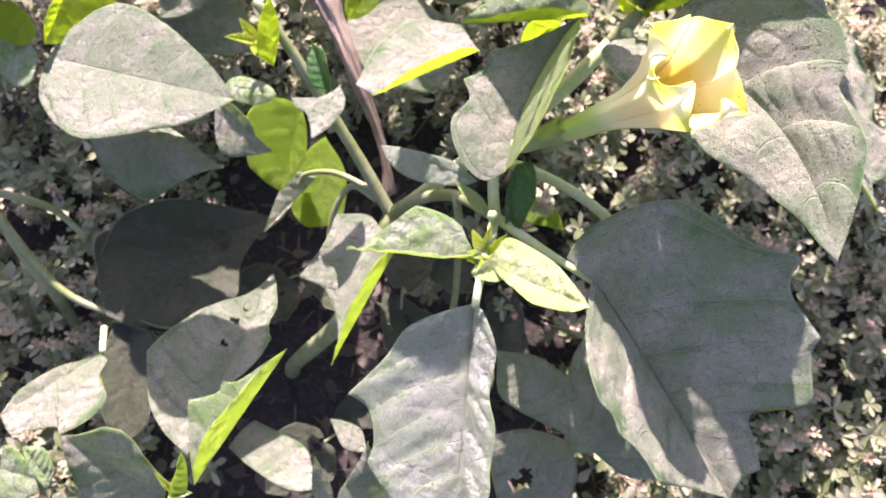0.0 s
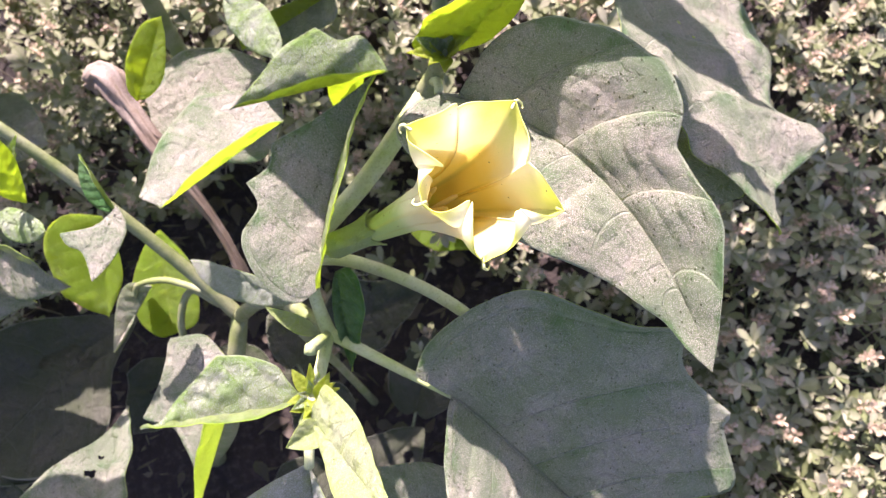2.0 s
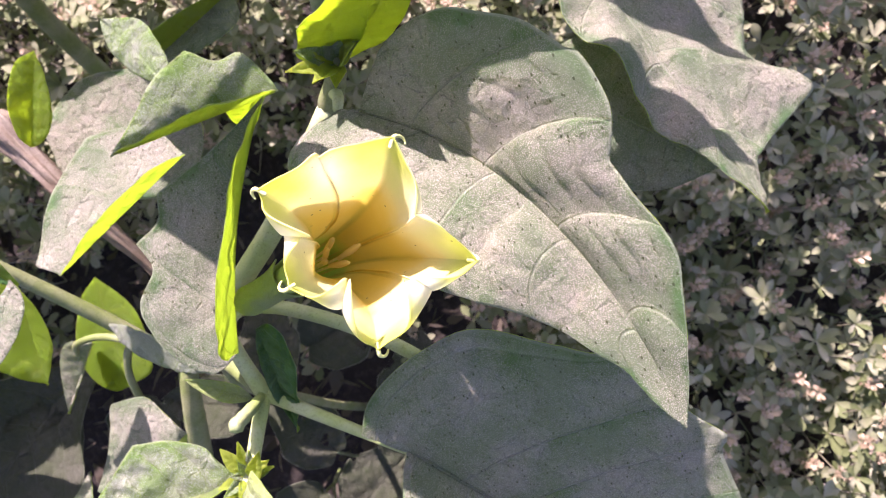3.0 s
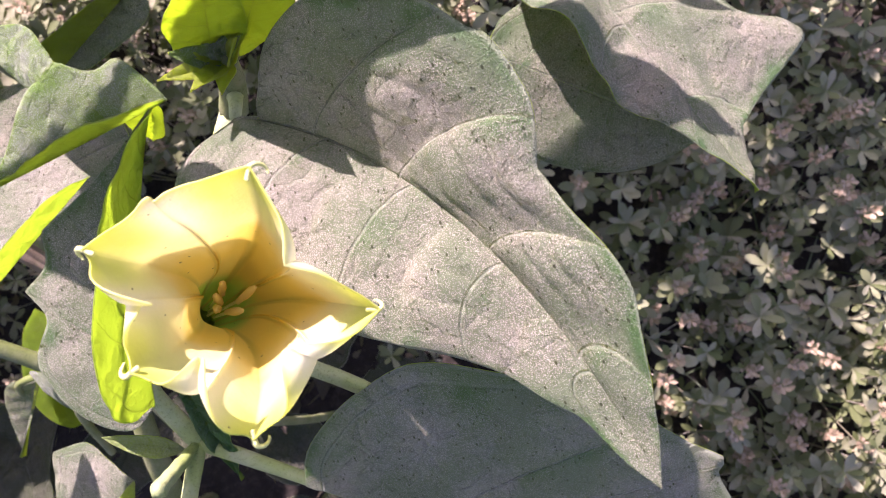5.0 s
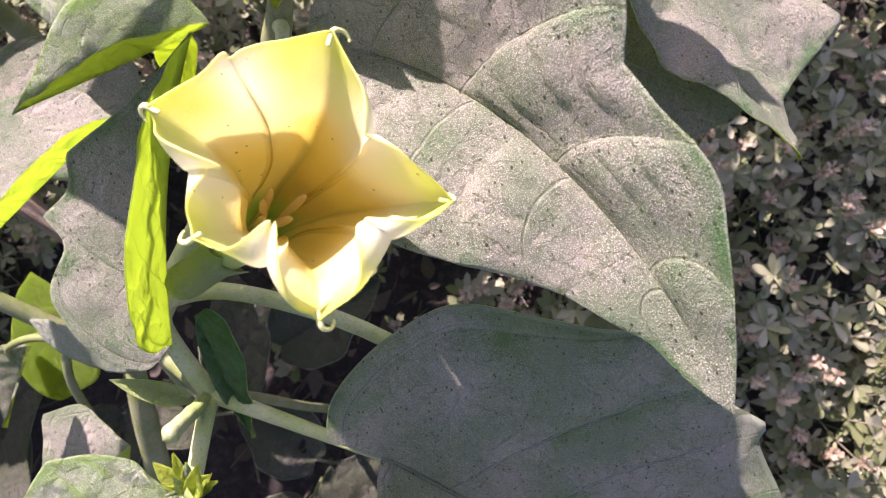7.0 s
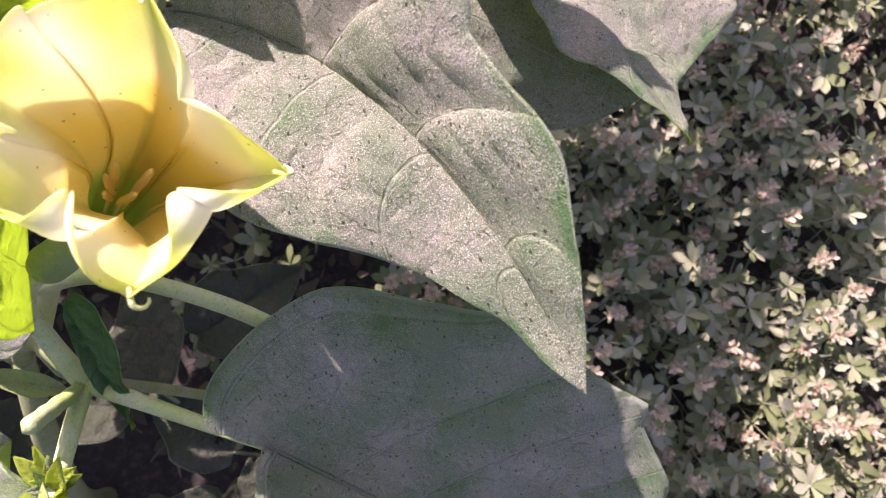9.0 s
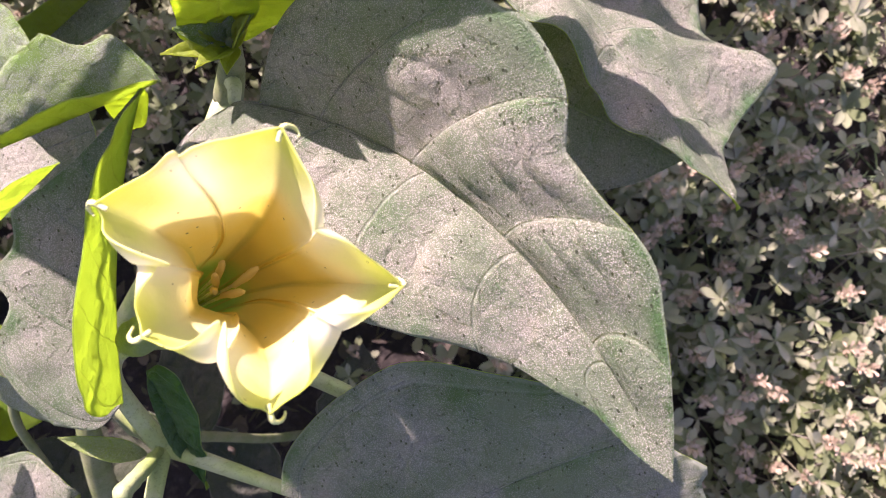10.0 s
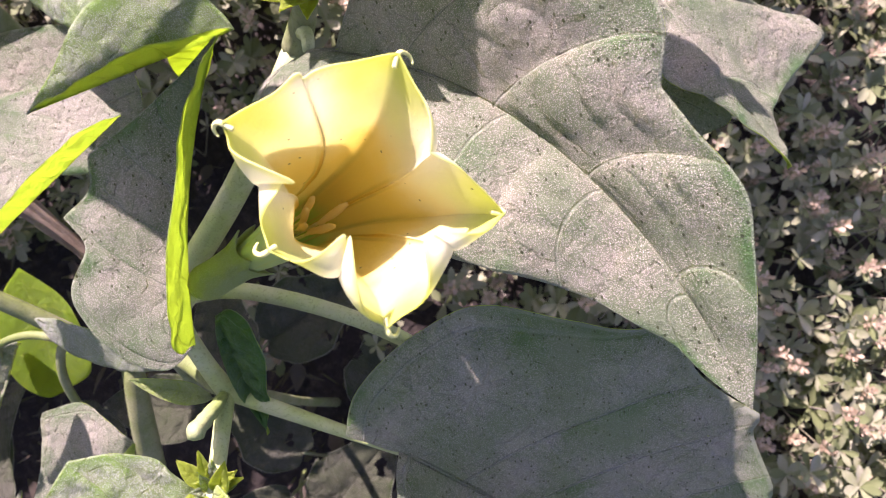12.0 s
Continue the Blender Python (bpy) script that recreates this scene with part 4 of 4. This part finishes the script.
            cal[j, i] = STALK + way * h + (east * math.cos(a) + north * math.sin(a)) * r + Vector((0, 0, 0.006)) * u * u
            cuv[j, i] = (j / cols, u)
    child(thick_sheet("calyx", [cal], [calyx_green, calyx_green], 0.0007, [cuv]), flower, "pale green tubular calyx with toothed end")


make_flower()
# ---- shoot tips, buds, withered flower ----
def small_leaf(base, tip, across, mats, label="", seed=0.0, cup=0.0):
    """A plain pointed leaflet, its halves folded a little upwards."""
    b, t, w = Vector(base), Vector(tip), Vector(across)
    lift = (t - b).cross(w).normalized() * w.length * 0.5
    lift = lift if lift.z > 0 else -lift
    outline = [(0.12, 0.55), (0.35, 1.0), (0.6, 0.85), (0.85, 0.38)]
    return leaf_blade((base, tip, tuple(w + lift), tuple(-w + lift), outline, outline), mats, plant, quilt=0.0006, ripple=0.0015, veins=5, seed=seed, label=label, cup=cup)


def shoot_tip(at, size, count, seed, up=(0, 0, 1)):
    rng = random.Random(seed)
    at, up = Vector(at), Vector(up).normalized()
    for k in range(count):
        a = k * 2.4 + rng.uniform(-0.3, 0.3)
        out = Vector((math.cos(a), math.sin(a), 0))
        tip = at + (out * rng.uniform(0.45, 0.9) + up * rng.uniform(0.5, 1.0)) * size
        side = out.cross(up).normalized() * size * rng.uniform(0.14, 0.22)
        small_leaf(tuple(at), tuple(tip), tuple(side), [tip_lime, tip_lime] if k % 3 else [young_top, dull_under], "tiny lime leaf of the shoot tip", seed + k)


shoot_tip((0.040, 0.076, 0.443), 0.017, 14, 3, (0.1, 0.2, 1))
for number, (low, high, across) in enumerate((
        ((0.038, 0.078, 0.443), (0.0300, 0.0932, 0.4495), (0.0036, 0.0018, 0.0)),
        ((0.040, 0.078, 0.444), (0.0415, 0.0945, 0.4560), (0.0028, 0.0, 0.0008)),
        ((0.043, 0.074, 0.448), (0.0530, 0.0880, 0.4620), (0.0040, -0.0020, 0.0010)),
        ((0.039, 0.073, 0.444), (0.0270, 0.0700, 0.4520), (0.0006, 0.0032, 0.0)),
        ((0.041, 0.072, 0.447), (0.0360, 0.0580, 0.4600), (0.0040, -0.0006, 0.0)))):
    small_leaf(low, high, across, [tip_lime, tip_lime], "small lime leaf of the shoot tip", 40.0 + number)
small_leaf((0.0500, 0.0600, 0.4700), (0.0292, 0.0526, 0.4786), (-0.0030, 0.0075, 0.0), [soft_lime, dull_under], "small dusted lime leaf", 46.0)
tube("bud", [(0.039, 0.074, 0.445), (0.0355, 0.0680, 0.4475), (0.0322, 0.0631, 0.4491), (0.0312, 0.0615, 0.4496)], [0.0012, 0.0021, 0.0017, 0.0005], bud_pale, plant, "small pale green bud", folds=0.08)
shoot_tip((0.143, 0.252, 0.490), 0.026, 10, 7)
shoot_tip((-0.15, 0.255, 0.41), 0.026, 6, 11)
shoot_tip((-0.30, -0.085, 0.405), 0.026, 5, 17)
shoot_tip((-0.165, -0.095, 0.395), 0.02, 4, 19)
small_leaf((0.0436, 0.1128, 0.4242), (0.0165, 0.1325, 0.4412), (0.0030, 0.0045, 0.0), [soft_lime, dull_under], "small pale leaf at the node", 2.0)
tube("bud", [(0.049, 0.114, 0.421), (0.046, 0.108, 0.438), (0.043, 0.102, 0.457)], [0.0026, 0.0032, 0.0036], bud_pale, plant, "short pale stub at the node", lumps=0.10, folds=0.12)
tube("withered_flower", [(-0.125, 0.345, 0.345), (-0.112, 0.345, 0.352), (-0.098, 0.32, 0.345), (-0.078, 0.28, 0.33), (-0.055, 0.235, 0.30), (-0.045, 0.205, 0.28), (-0.042, 0.185, 0.265)],
     [0.009, 0.012, 0.008, 0.007, 0.0042, 0.0040, 0.006], wither_brown, plant, "shrivelled brown spent flower hanging down", 44, 0.05, 0.0, 0.15)


# ---- unseen far branch, added to shade the soil below ----
def shade_branch():
    rng = random.Random(23)
    hub = (-0.10, 0.50, 0.36)
    tube("stem", [(-0.12, 0.46, -0.03), (-0.115, 0.47, 0.2), hub, (-0.12, 0.66, 0.44)], [0.010, 0.009, 0.008, 0.005], stem_green, plant, "unseen dusty green side branch added for its shade")
    broad = [(-0.06, 0.35), (0.1, 0.85), (0.3, 1.0), (0.42, 1.05, 1), (0.5, 0.85), (0.68, 0.72, 1), (0.82, 0.36)]
    for k in range(66):
        x, y = -0.85 + 0.104 * (k % 11) + rng.uniform(-0.04, 0.04), (0.43 if k % 11 < 7 else 0.47) + 0.085 * (k // 11) + rng.uniform(-0.03, 0.03)
        z = rng.uniform(0.38, 0.47)
        a = rng.uniform(0, 2 * math.pi)
        long, wide = rng.uniform(0.14, 0.19), rng.uniform(0.05, 0.07)
        way = Vector((math.cos(a), math.sin(a), rng.uniform(-0.25, 0.05)))
        side = Vector((-math.sin(a), math.cos(a), 0)) * wide
        base = Vector((x, y, z)) - way * long * 0.45
        if x > 0.07 and y > 0.60:
            continue
        low = 0.39 if x < -0.19 else 0.45
        base.y, tip = max(base.y, low), Vector((x, y, z)) + way * long * 0.55
        tip.y = max(tip.y, low)
        lift = Vector((0, 0, wide * 0.3))
        leaf_blade((tuple(base), tuple(tip), tuple(side + lift), tuple(lift - side), broad, broad), DUSTY, plant, seed=60.0 + k)


shade_branch()


def shade_neighbour():
    """An unseen plant added beyond the first, so that its leaves dapple the weeds."""
    other = new("thorn_apple_plant")
    other.location = (0.50, 0.88, 0.0)
    bpy.context.view_layer.update()
    tagged(other, "unseen second dusty thorn apple plant added for its shade", "plant")
    rng = random.Random(31)
    tube("stem", [(0.50, 0.88, -0.03), (0.49, 0.86, 0.2), (0.47, 0.80, 0.45), (0.46, 0.75, 0.55)], [0.011, 0.010, 0.008, 0.005], stem_green, other)
    broad = [(-0.06, 0.35), (0.1, 0.85), (0.3, 1.0), (0.42, 1.05, 1), (0.5, 0.85), (0.68, 0.72, 1), (0.82, 0.36)]
    for k in range(36):
        x, y, z = 0.22 + 0.058 * (k % 6) + rng.uniform(-0.03, 0.03), 0.585 + 0.055 * (k // 6) + rng.uniform(-0.03, 0.03), rng.uniform(0.48, 0.56)
        a = rng.uniform(0, 2 * math.pi)
        long, wide = rng.uniform(0.10, 0.14), rng.uniform(0.03, 0.045)
        way = Vector((math.cos(a), math.sin(a), rng.uniform(-0.25, 0.05)))
        side, lift = Vector((-math.sin(a), math.cos(a), 0)) * wide, Vector((0, 0, wide * 0.3))
        base = Vector((x, y, z)) - way * long * 0.45
        leaf_blade((tuple(base), tuple(base + way * long), tuple(side + lift), tuple(lift - side), broad, broad), DUSTY, other, seed=120.0 + k)
        tube("petiole", [(0.465, 0.77, 0.5), tuple((base + Vector((0.465, 0.77, 0.5))) / 2 + Vector((0, 0, 0.02))), tuple(base)], [0.003, 0.0025, 0.002], stem_pale, other, sides=6)


shade_neighbour()
# Unseen top shoot: its leaves are added to cast shade on those below.
TOP = (0.12, 0.40, 0.585)
tube("stem", [(0.143, 0.254, 0.488), (0.142, 0.30, 0.52), (0.13, 0.36, 0.565), TOP], [0.0045, 0.0042, 0.004, 0.003], stem_green, plant)
leaf_blade(((0.091, 0.415, 0.62), (0.254, 0.222, 0.62), (-0.0153, -0.0129, 0.0), (0.055, 0.046, 0.004),
            [(0.06, 0.4), (0.25, 0.65), (0.42, 0.75), (0.51, 0.98), (0.58, 0.45), (0.70, 0.40), (0.85, 0.35)], [(0.02, 0.5), (0.25, 1.0), (0.6, 1.0), (0.85, 0.6)]), DUSTY, plant, seed=95.0)
leaf_blade(((0.078, 0.360, 0.62), (0.099, 0.244, 0.62), (-0.028, -0.005, 0.0), (0.026, 0.005, 0.0),
            [(0.05, 0.5), (0.3, 1.0), (0.6, 1.0), (0.9, 0.9)], [(0.05, 0.5), (0.3, 1.0), (0.6, 1.0), (0.9, 0.9)]), DUSTY, plant, seed=103.0)
leaf_blade(((0.088, 0.336, 0.600), (-0.042, 0.426, 0.600), (0.022, 0.030, 0.0), (-0.018, -0.024, 0.004),
            [(0.05, 0.5), (0.3, 1.0), (0.6, 0.8), (0.85, 0.4)], [(0.05, 0.5), (0.3, 0.9), (0.6, 0.8), (0.85, 0.4)]), DUSTY, plant, seed=96.0)
leaf_blade(((0.189, 0.431, 0.600), (0.304, 0.366, 0.600), (0.018, 0.032, 0.0), (-0.017, -0.03, 0.004),
            [(0.05, 0.5), (0.3, 1.0), (0.6, 0.8), (0.85, 0.4)], [(0.05, 0.5), (0.3, 0.9), (0.6, 0.8), (0.85, 0.4)]), DUSTY, plant, seed=98.0)
leaf_blade(((0.005, 0.405, 0.60), (-0.105, 0.378, 0.60), (-0.005, 0.028, 0.0), (0.005, -0.022, 0.004),
            [(0.05, 0.5), (0.3, 1.0), (0.6, 0.8), (0.85, 0.4)], [(0.05, 0.5), (0.3, 0.9), (0.6, 0.8), (0.85, 0.4)]), DUSTY, plant, seed=105.0)
tube("petiole", [TOP, (0.06, 0.41, 0.60), (0.005, 0.405, 0.60)], [0.003, 0.0025, 0.002], stem_pale, plant)
leaf_blade(((0.221, 0.575, 0.60), (0.331, 0.465, 0.60), (0.024, 0.026, 0.0), (-0.024, -0.026, 0.004),
            [(0.05, 0.5), (0.3, 1.0), (0.6, 0.8), (0.85, 0.4)], [(0.05, 0.5), (0.3, 0.9), (0.6, 0.8), (0.85, 0.4)]), DUSTY, plant, seed=104.0)
tube("petiole", [TOP, (0.16, 0.50, 0.60), (0.221, 0.575, 0.60)], [0.003, 0.0025, 0.002], stem_pale, plant)
tube("petiole", [TOP, (0.10, 0.38, 0.605), (0.078, 0.360, 0.62)], [0.003, 0.0025, 0.002], stem_pale, plant)
tube("petiole", [TOP, (0.15, 0.42, 0.595), (0.189, 0.431, 0.600)], [0.003, 0.0025, 0.002], stem_pale, plant)
tube("petiole", [TOP, (0.10, 0.37, 0.60), (0.088, 0.336, 0.600)], [0.003, 0.0025, 0.002], stem_pale, plant)
tube("petiole", [TOP, (0.105, 0.41, 0.605), (0.091, 0.415, 0.62)], [0.003, 0.0025, 0.002], stem_pale, plant)
# More leaves added for their cast shade, mostly over the lower left.
leaf_blade(((-0.305, 0.337, 0.430), (-0.475, 0.421, 0.430), (0.02, 0.05, 0.006), (-0.02, -0.045, 0.006), [(0.05, 0.5), (0.25, 1.0), (0.5, 0.9), (0.8, 0.45)], [(0.05, 0.5), (0.25, 1.0), (0.5, 0.9), (0.8, 0.45)]), DUSTY, plant, seed=99.0)
leaf_blade(((-0.021, 0.327, 0.700), (-0.096, 0.304, 0.700), (0.005, -0.0145, 0.0), (-0.005, 0.016, 0.0), [(0.02, 0.5), (0.25, 1.0), (0.6, 1.0), (0.85, 0.55)], [(0.05, 0.5), (0.25, 1.0), (0.5, 0.9), (0.8, 0.45)]), DUSTY, plant, seed=102.0)
tube("petiole", [TOP, (0.04, 0.40, 0.66), (-0.021, 0.327, 0.700)], [0.003, 0.0022, 0.0016], stem_pale, plant)
leaf_blade(((-0.516, 0.361, 0.440), (-0.365, 0.442, 0.430), (-0.03, 0.06, 0.006), (0.03, -0.06, 0.006), [(0.05, 0.5), (0.25, 1.0), (0.5, 0.9), (0.8, 0.45)], [(0.05, 0.5), (0.25, 1.0), (0.5, 0.9), (0.8, 0.45)]), DUSTY, plant, seed=97.0)
leaf_blade(((-0.280, 0.202, 0.455), (-0.150, 0.186, 0.440), (0.006, 0.050, 0.01), (-0.006, -0.058, 0.012),
            [(0.05, 0.5), (0.25, 1.0), (0.5, 0.9), (0.8, 0.45)], [(0.05, 0.5), (0.25, 1.0), (0.5, 0.9), (0.8, 0.45)]), DUSTY, plant, seed=91.0)
plain = [(0.05, 0.5), (0.25, 1.0), (0.5, 0.9), (0.8, 0.45)]
leaf_blade(((-0.342, 0.236, 0.370), (-0.197, 0.241, 0.350), (0.004, 0.055, 0.006), (-0.004, -0.055, 0.006), plain, plain), DUSTY, plant, seed=92.0)
leaf_blade(((-0.456, 0.421, 0.420), (-0.295, 0.431, 0.410), (0.004, 0.065, 0.006), (-0.004, -0.045, 0.006), plain, plain), DUSTY, plant, seed=93.0)
leaf_blade(((-0.345, 0.521, 0.430), (-0.196, 0.501, 0.420), (0.004, 0.065, 0.006), (-0.004, -0.065, 0.006), plain, plain), DUSTY, plant, seed=94.0)


def low_leaves():
    """Leaves low in the plant, its shade darkened into their colour, some holed."""
    rng = random.Random(77)
    outline = [(-0.04, 0.35), (0.12, 0.85), (0.3, 1.0), (0.42, 1.02, 1), (0.55, 0.78), (0.75, 0.55), (0.9, 0.25)]
    for x, y, z, a in ((-0.02, 0.075, 0.12, 2.2), (0.05, 0.0, 0.10, 0.6), (-0.06, -0.02, 0.09, 3.6), (0.10, 0.09, 0.07, 1.2), (-0.11, 0.12, 0.12, 2.8), (-0.02, 0.17, 0.15, 1.5), (0.06, 0.16, 0.12, 0.3), (-0.20, 0.10, 0.08, 4.0), (-0.13, -0.09, 0.12, 3.9), (0.02, -0.07, 0.12, 5.2)):
        way = Vector((math.cos(a), math.sin(a), rng.uniform(-0.3, 0.1)))
        long, wide = rng.uniform(0.08, 0.12), rng.uniform(0.03, 0.042)
        side, lift = Vector((-math.sin(a), math.cos(a), 0)) * wide, Vector((0, 0, wide * 0.3))
        base = Vector((x, y, z)) - way * long * 0.5
        holes = tuple((x + rng.uniform(-0.03, 0.03), y + rng.uniform(-0.03, 0.03), z, rng.uniform(0.003, 0.007)) for k in range(2))
        leaf_blade((tuple(base), tuple(base + way * long), tuple(side + lift), tuple(lift - side), outline, outline), SHADE_DARK, plant, seed=150 + 10 * x, holes=holes, fine=2, ripple=0.006, label="low leaf in shade-darkened colour with ragged holes")
        foot = base - way * 0.03 - Vector((0, 0, z * 0.9))
        tube("petiole", [tuple(foot), tuple((foot + base) / 2 - way * 0.008), tuple(base)], [0.002, 0.0018, 0.0015], stem_green, plant, sides=6)


low_leaves()


# ---- low weeds: one mat of uncountable small plants ----
def weed_mat():
    """Sprawling weeds: thin stalks that end in rosettes of pale dusty leaves, brown seed clusters, grass between."""
    rng = random.Random(5)
    verts, faces, kinds = [], [], []
    up_z = Vector((0, 0, 1))

    def blade(at, way, up, size, wide, kind, bend=None):
        side = way.cross(up)
        side = side.normalized() if side.length > 1e-4 else Vector((1, 0, 0))
        over = side.cross(way).normalized()
        start = len(verts)
        bend = rng.uniform(-0.3, 0.1) if bend is None else bend
        fold = rng.uniform(0.05, 0.4)
        for f, w in ((0.0, 0.10), (0.30, 0.55), (0.62, 1.0), (0.86, 0.72)):
            mid = at + way * size * f + over * size * bend * f * f
            lift = over * wide * w * fold
            verts.extend((mid - side * wide * w + lift, mid, mid + side * wide * w + lift))
        verts.append(at + way * size + over * size * bend)
        for r in range(3):
            o = start + r * 3
            faces.extend(((o, o + 1, o + 4, o + 3), (o + 1, o + 2, o + 5, o + 4)))
        o = start + 9
        faces.extend(((o, o + 1, start + 12), (o + 1, o + 2, start + 12)))
        kinds.extend([kind] * 8)

    def stalk(a, b, r):
        way = (b - a).normalized()
        side = way.orthogonal().normalized()
        other = way.cross(side)
        start = len(verts)
        for end in (a, b):
            for k in range(3):
                t = k * math.pi * 2 / 3
                verts.append(end + (side * math.cos(t) + other * math.sin(t)) * r)
        for k in range(3):
            faces.append((start + k, start + (k + 1) % 3, start + 3 + (k + 1) % 3, start + 3 + k))
            kinds.append(1)

    def ring(at, count, size, lift):
        turn = rng.uniform(0, 6.3)
        lean = Vector((rng.uniform(-0.35, 0.35), rng.uniform(-0.35, 0.35), 1)).normalized()
        for q in range(count):
            b = turn + q * 2.4
            way = Vector((math.cos(b), math.sin(b), lift + rng.uniform(-0.25, 0.35)))
            way = (way - up_z * 0.0 + (lean - up_z) * 0.8).normalized()
            long = size * rng.uniform(0.65, 1.15)
            blade(at + up_z * 0.0006 * q, way, lean, long, long * rng.uniform(0.16, 0.25), 0)

    def plot(x0, x1, y0, y1, gap, tries):
        spots = {}
        for k in range(tries):
            x, y = rng.uniform(x0, x1), rng.uniform(y0, y1)
            cell = (int(x // gap), int(y // gap))
            if any((x - a) ** 2 + (y - b) ** 2 < gap * gap for i in (-1, 0, 1) for j in (-1, 0, 1) for a, b in spots.get((cell[0] + i, cell[1] + j), ())):
                continue
            if math.hypot(x + 0.15, y - 0.03) > 0.05:
                spots.setdefault(cell, []).append((x, y))
        return [p for c in spots.values() for p in c]

    for x, y in plot(-0.85, 1.15, -0.6, 1.0, 0.0255, 26000):
        thin = noise.noise(Vector((x * 5, y * 5, 4.0)))
        if ((x - 0.15) / 0.92) ** 2 + ((y - 0.2) / 0.72) ** 2 > 1 + 0.6 * noise.noise(Vector((x * 4, y * 4, 9.0))):
            continue
        bare = 0.20 * math.exp(-((x - 0.52) ** 2 + (y - 0.08) ** 2) / 0.008)
        if thin < bare - (0.50 if x > 0.34 and y < 0.02 else 0.22 if x > 0.34 and y < 0.34 else 0.34) or (((x + 0.08) / 0.30) ** 2 + ((y - 0.06) / 0.30) ** 2 < 1 and rng.random() < 0.965):
            continue
        root = Vector((x, y, ground_height(x, y) - 0.008))
        for arm in range(rng.randint(2, 3)):
            a = rng.uniform(0, 6.3)
            out = Vector((math.cos(a), math.sin(a), 0))
            tall = rng.uniform(0.03, 0.12) * (1 + 0.5 * thin)
            reach = rng.uniform(0.01, 0.05)
            elbow = root + out * reach * 0.6 + up_z * tall * 0.5
            top = root + out * reach + up_z * tall
            stalk(root, elbow, 0.0009)
            stalk(elbow, top, 0.0007)
            size = rng.uniform(0.012, 0.025)
            ring(top, rng.randint(6, 10), size, 0.4)
            ring(elbow, rng.randint(3, 6), size * 0.95, 0.15)
            if rng.random() < 0.36 + 0.5 * max(thin, 0):
                for q in range(34):
                    b = rng.uniform(0, 6.3)
                    way = Vector((math.cos(b), math.sin(b), rng.uniform(0.1, 1.6))).normalized()
                    blade(top + up_z * 0.0008 * q + way * 0.002, way, up_z, rng.uniform(0.004, 0.008), 0.0019, 2)
    for x, y in plot(-0.42, 0.26, -0.26, 0.36, 0.012, 1900):
        at = Vector((x, y, ground_height(x, y) + rng.uniform(-0.002, 0.006)))
        a = rng.uniform(0, 6.3)
        way = Vector((math.cos(a), math.sin(a), rng.uniform(-0.1, 0.5))).normalized()
        long = rng.uniform(0.008, 0.034)
        blade(at, way, up_z, long, long * rng.choice((0.05, 0.08, 0.25, 0.3)), 4, rng.uniform(-0.5, 0.5))
    for x, y in plot(0.42, 0.85, -0.16, 0.20, 0.013, 300):
        root = Vector((x, y, ground_height(x, y) - 0.008))
        a = rng.uniform(0, 6.3)
        way = Vector((math.cos(a), math.sin(a), rng.uniform(0.3, 1.6))).normalized()
        blade(root, way, up_z, rng.uniform(0.05, 0.11), 0.0011, 3, rng.uniform(-0.9, -0.2))
    me = bpy.data.meshes.new("ground_weeds")
    me.from_pydata([tuple(v) for v in verts], [], faces)
    for mt in (weed_leaf, weed_stalk, weed_seed, grass_blade, litter):
        me.materials.append(mt)
    me.polygons.foreach_set("material_index", np.array(kinds, dtype=np.int32))
    me.polygons.foreach_set("use_smooth", np.ones(len(faces), dtype=bool))
    me.update()
    return tagged(new("ground_weeds", me), "low dust-covered weeds with brown seed heads and thin grass", "weeds", kind="stuff")


weed_mat()
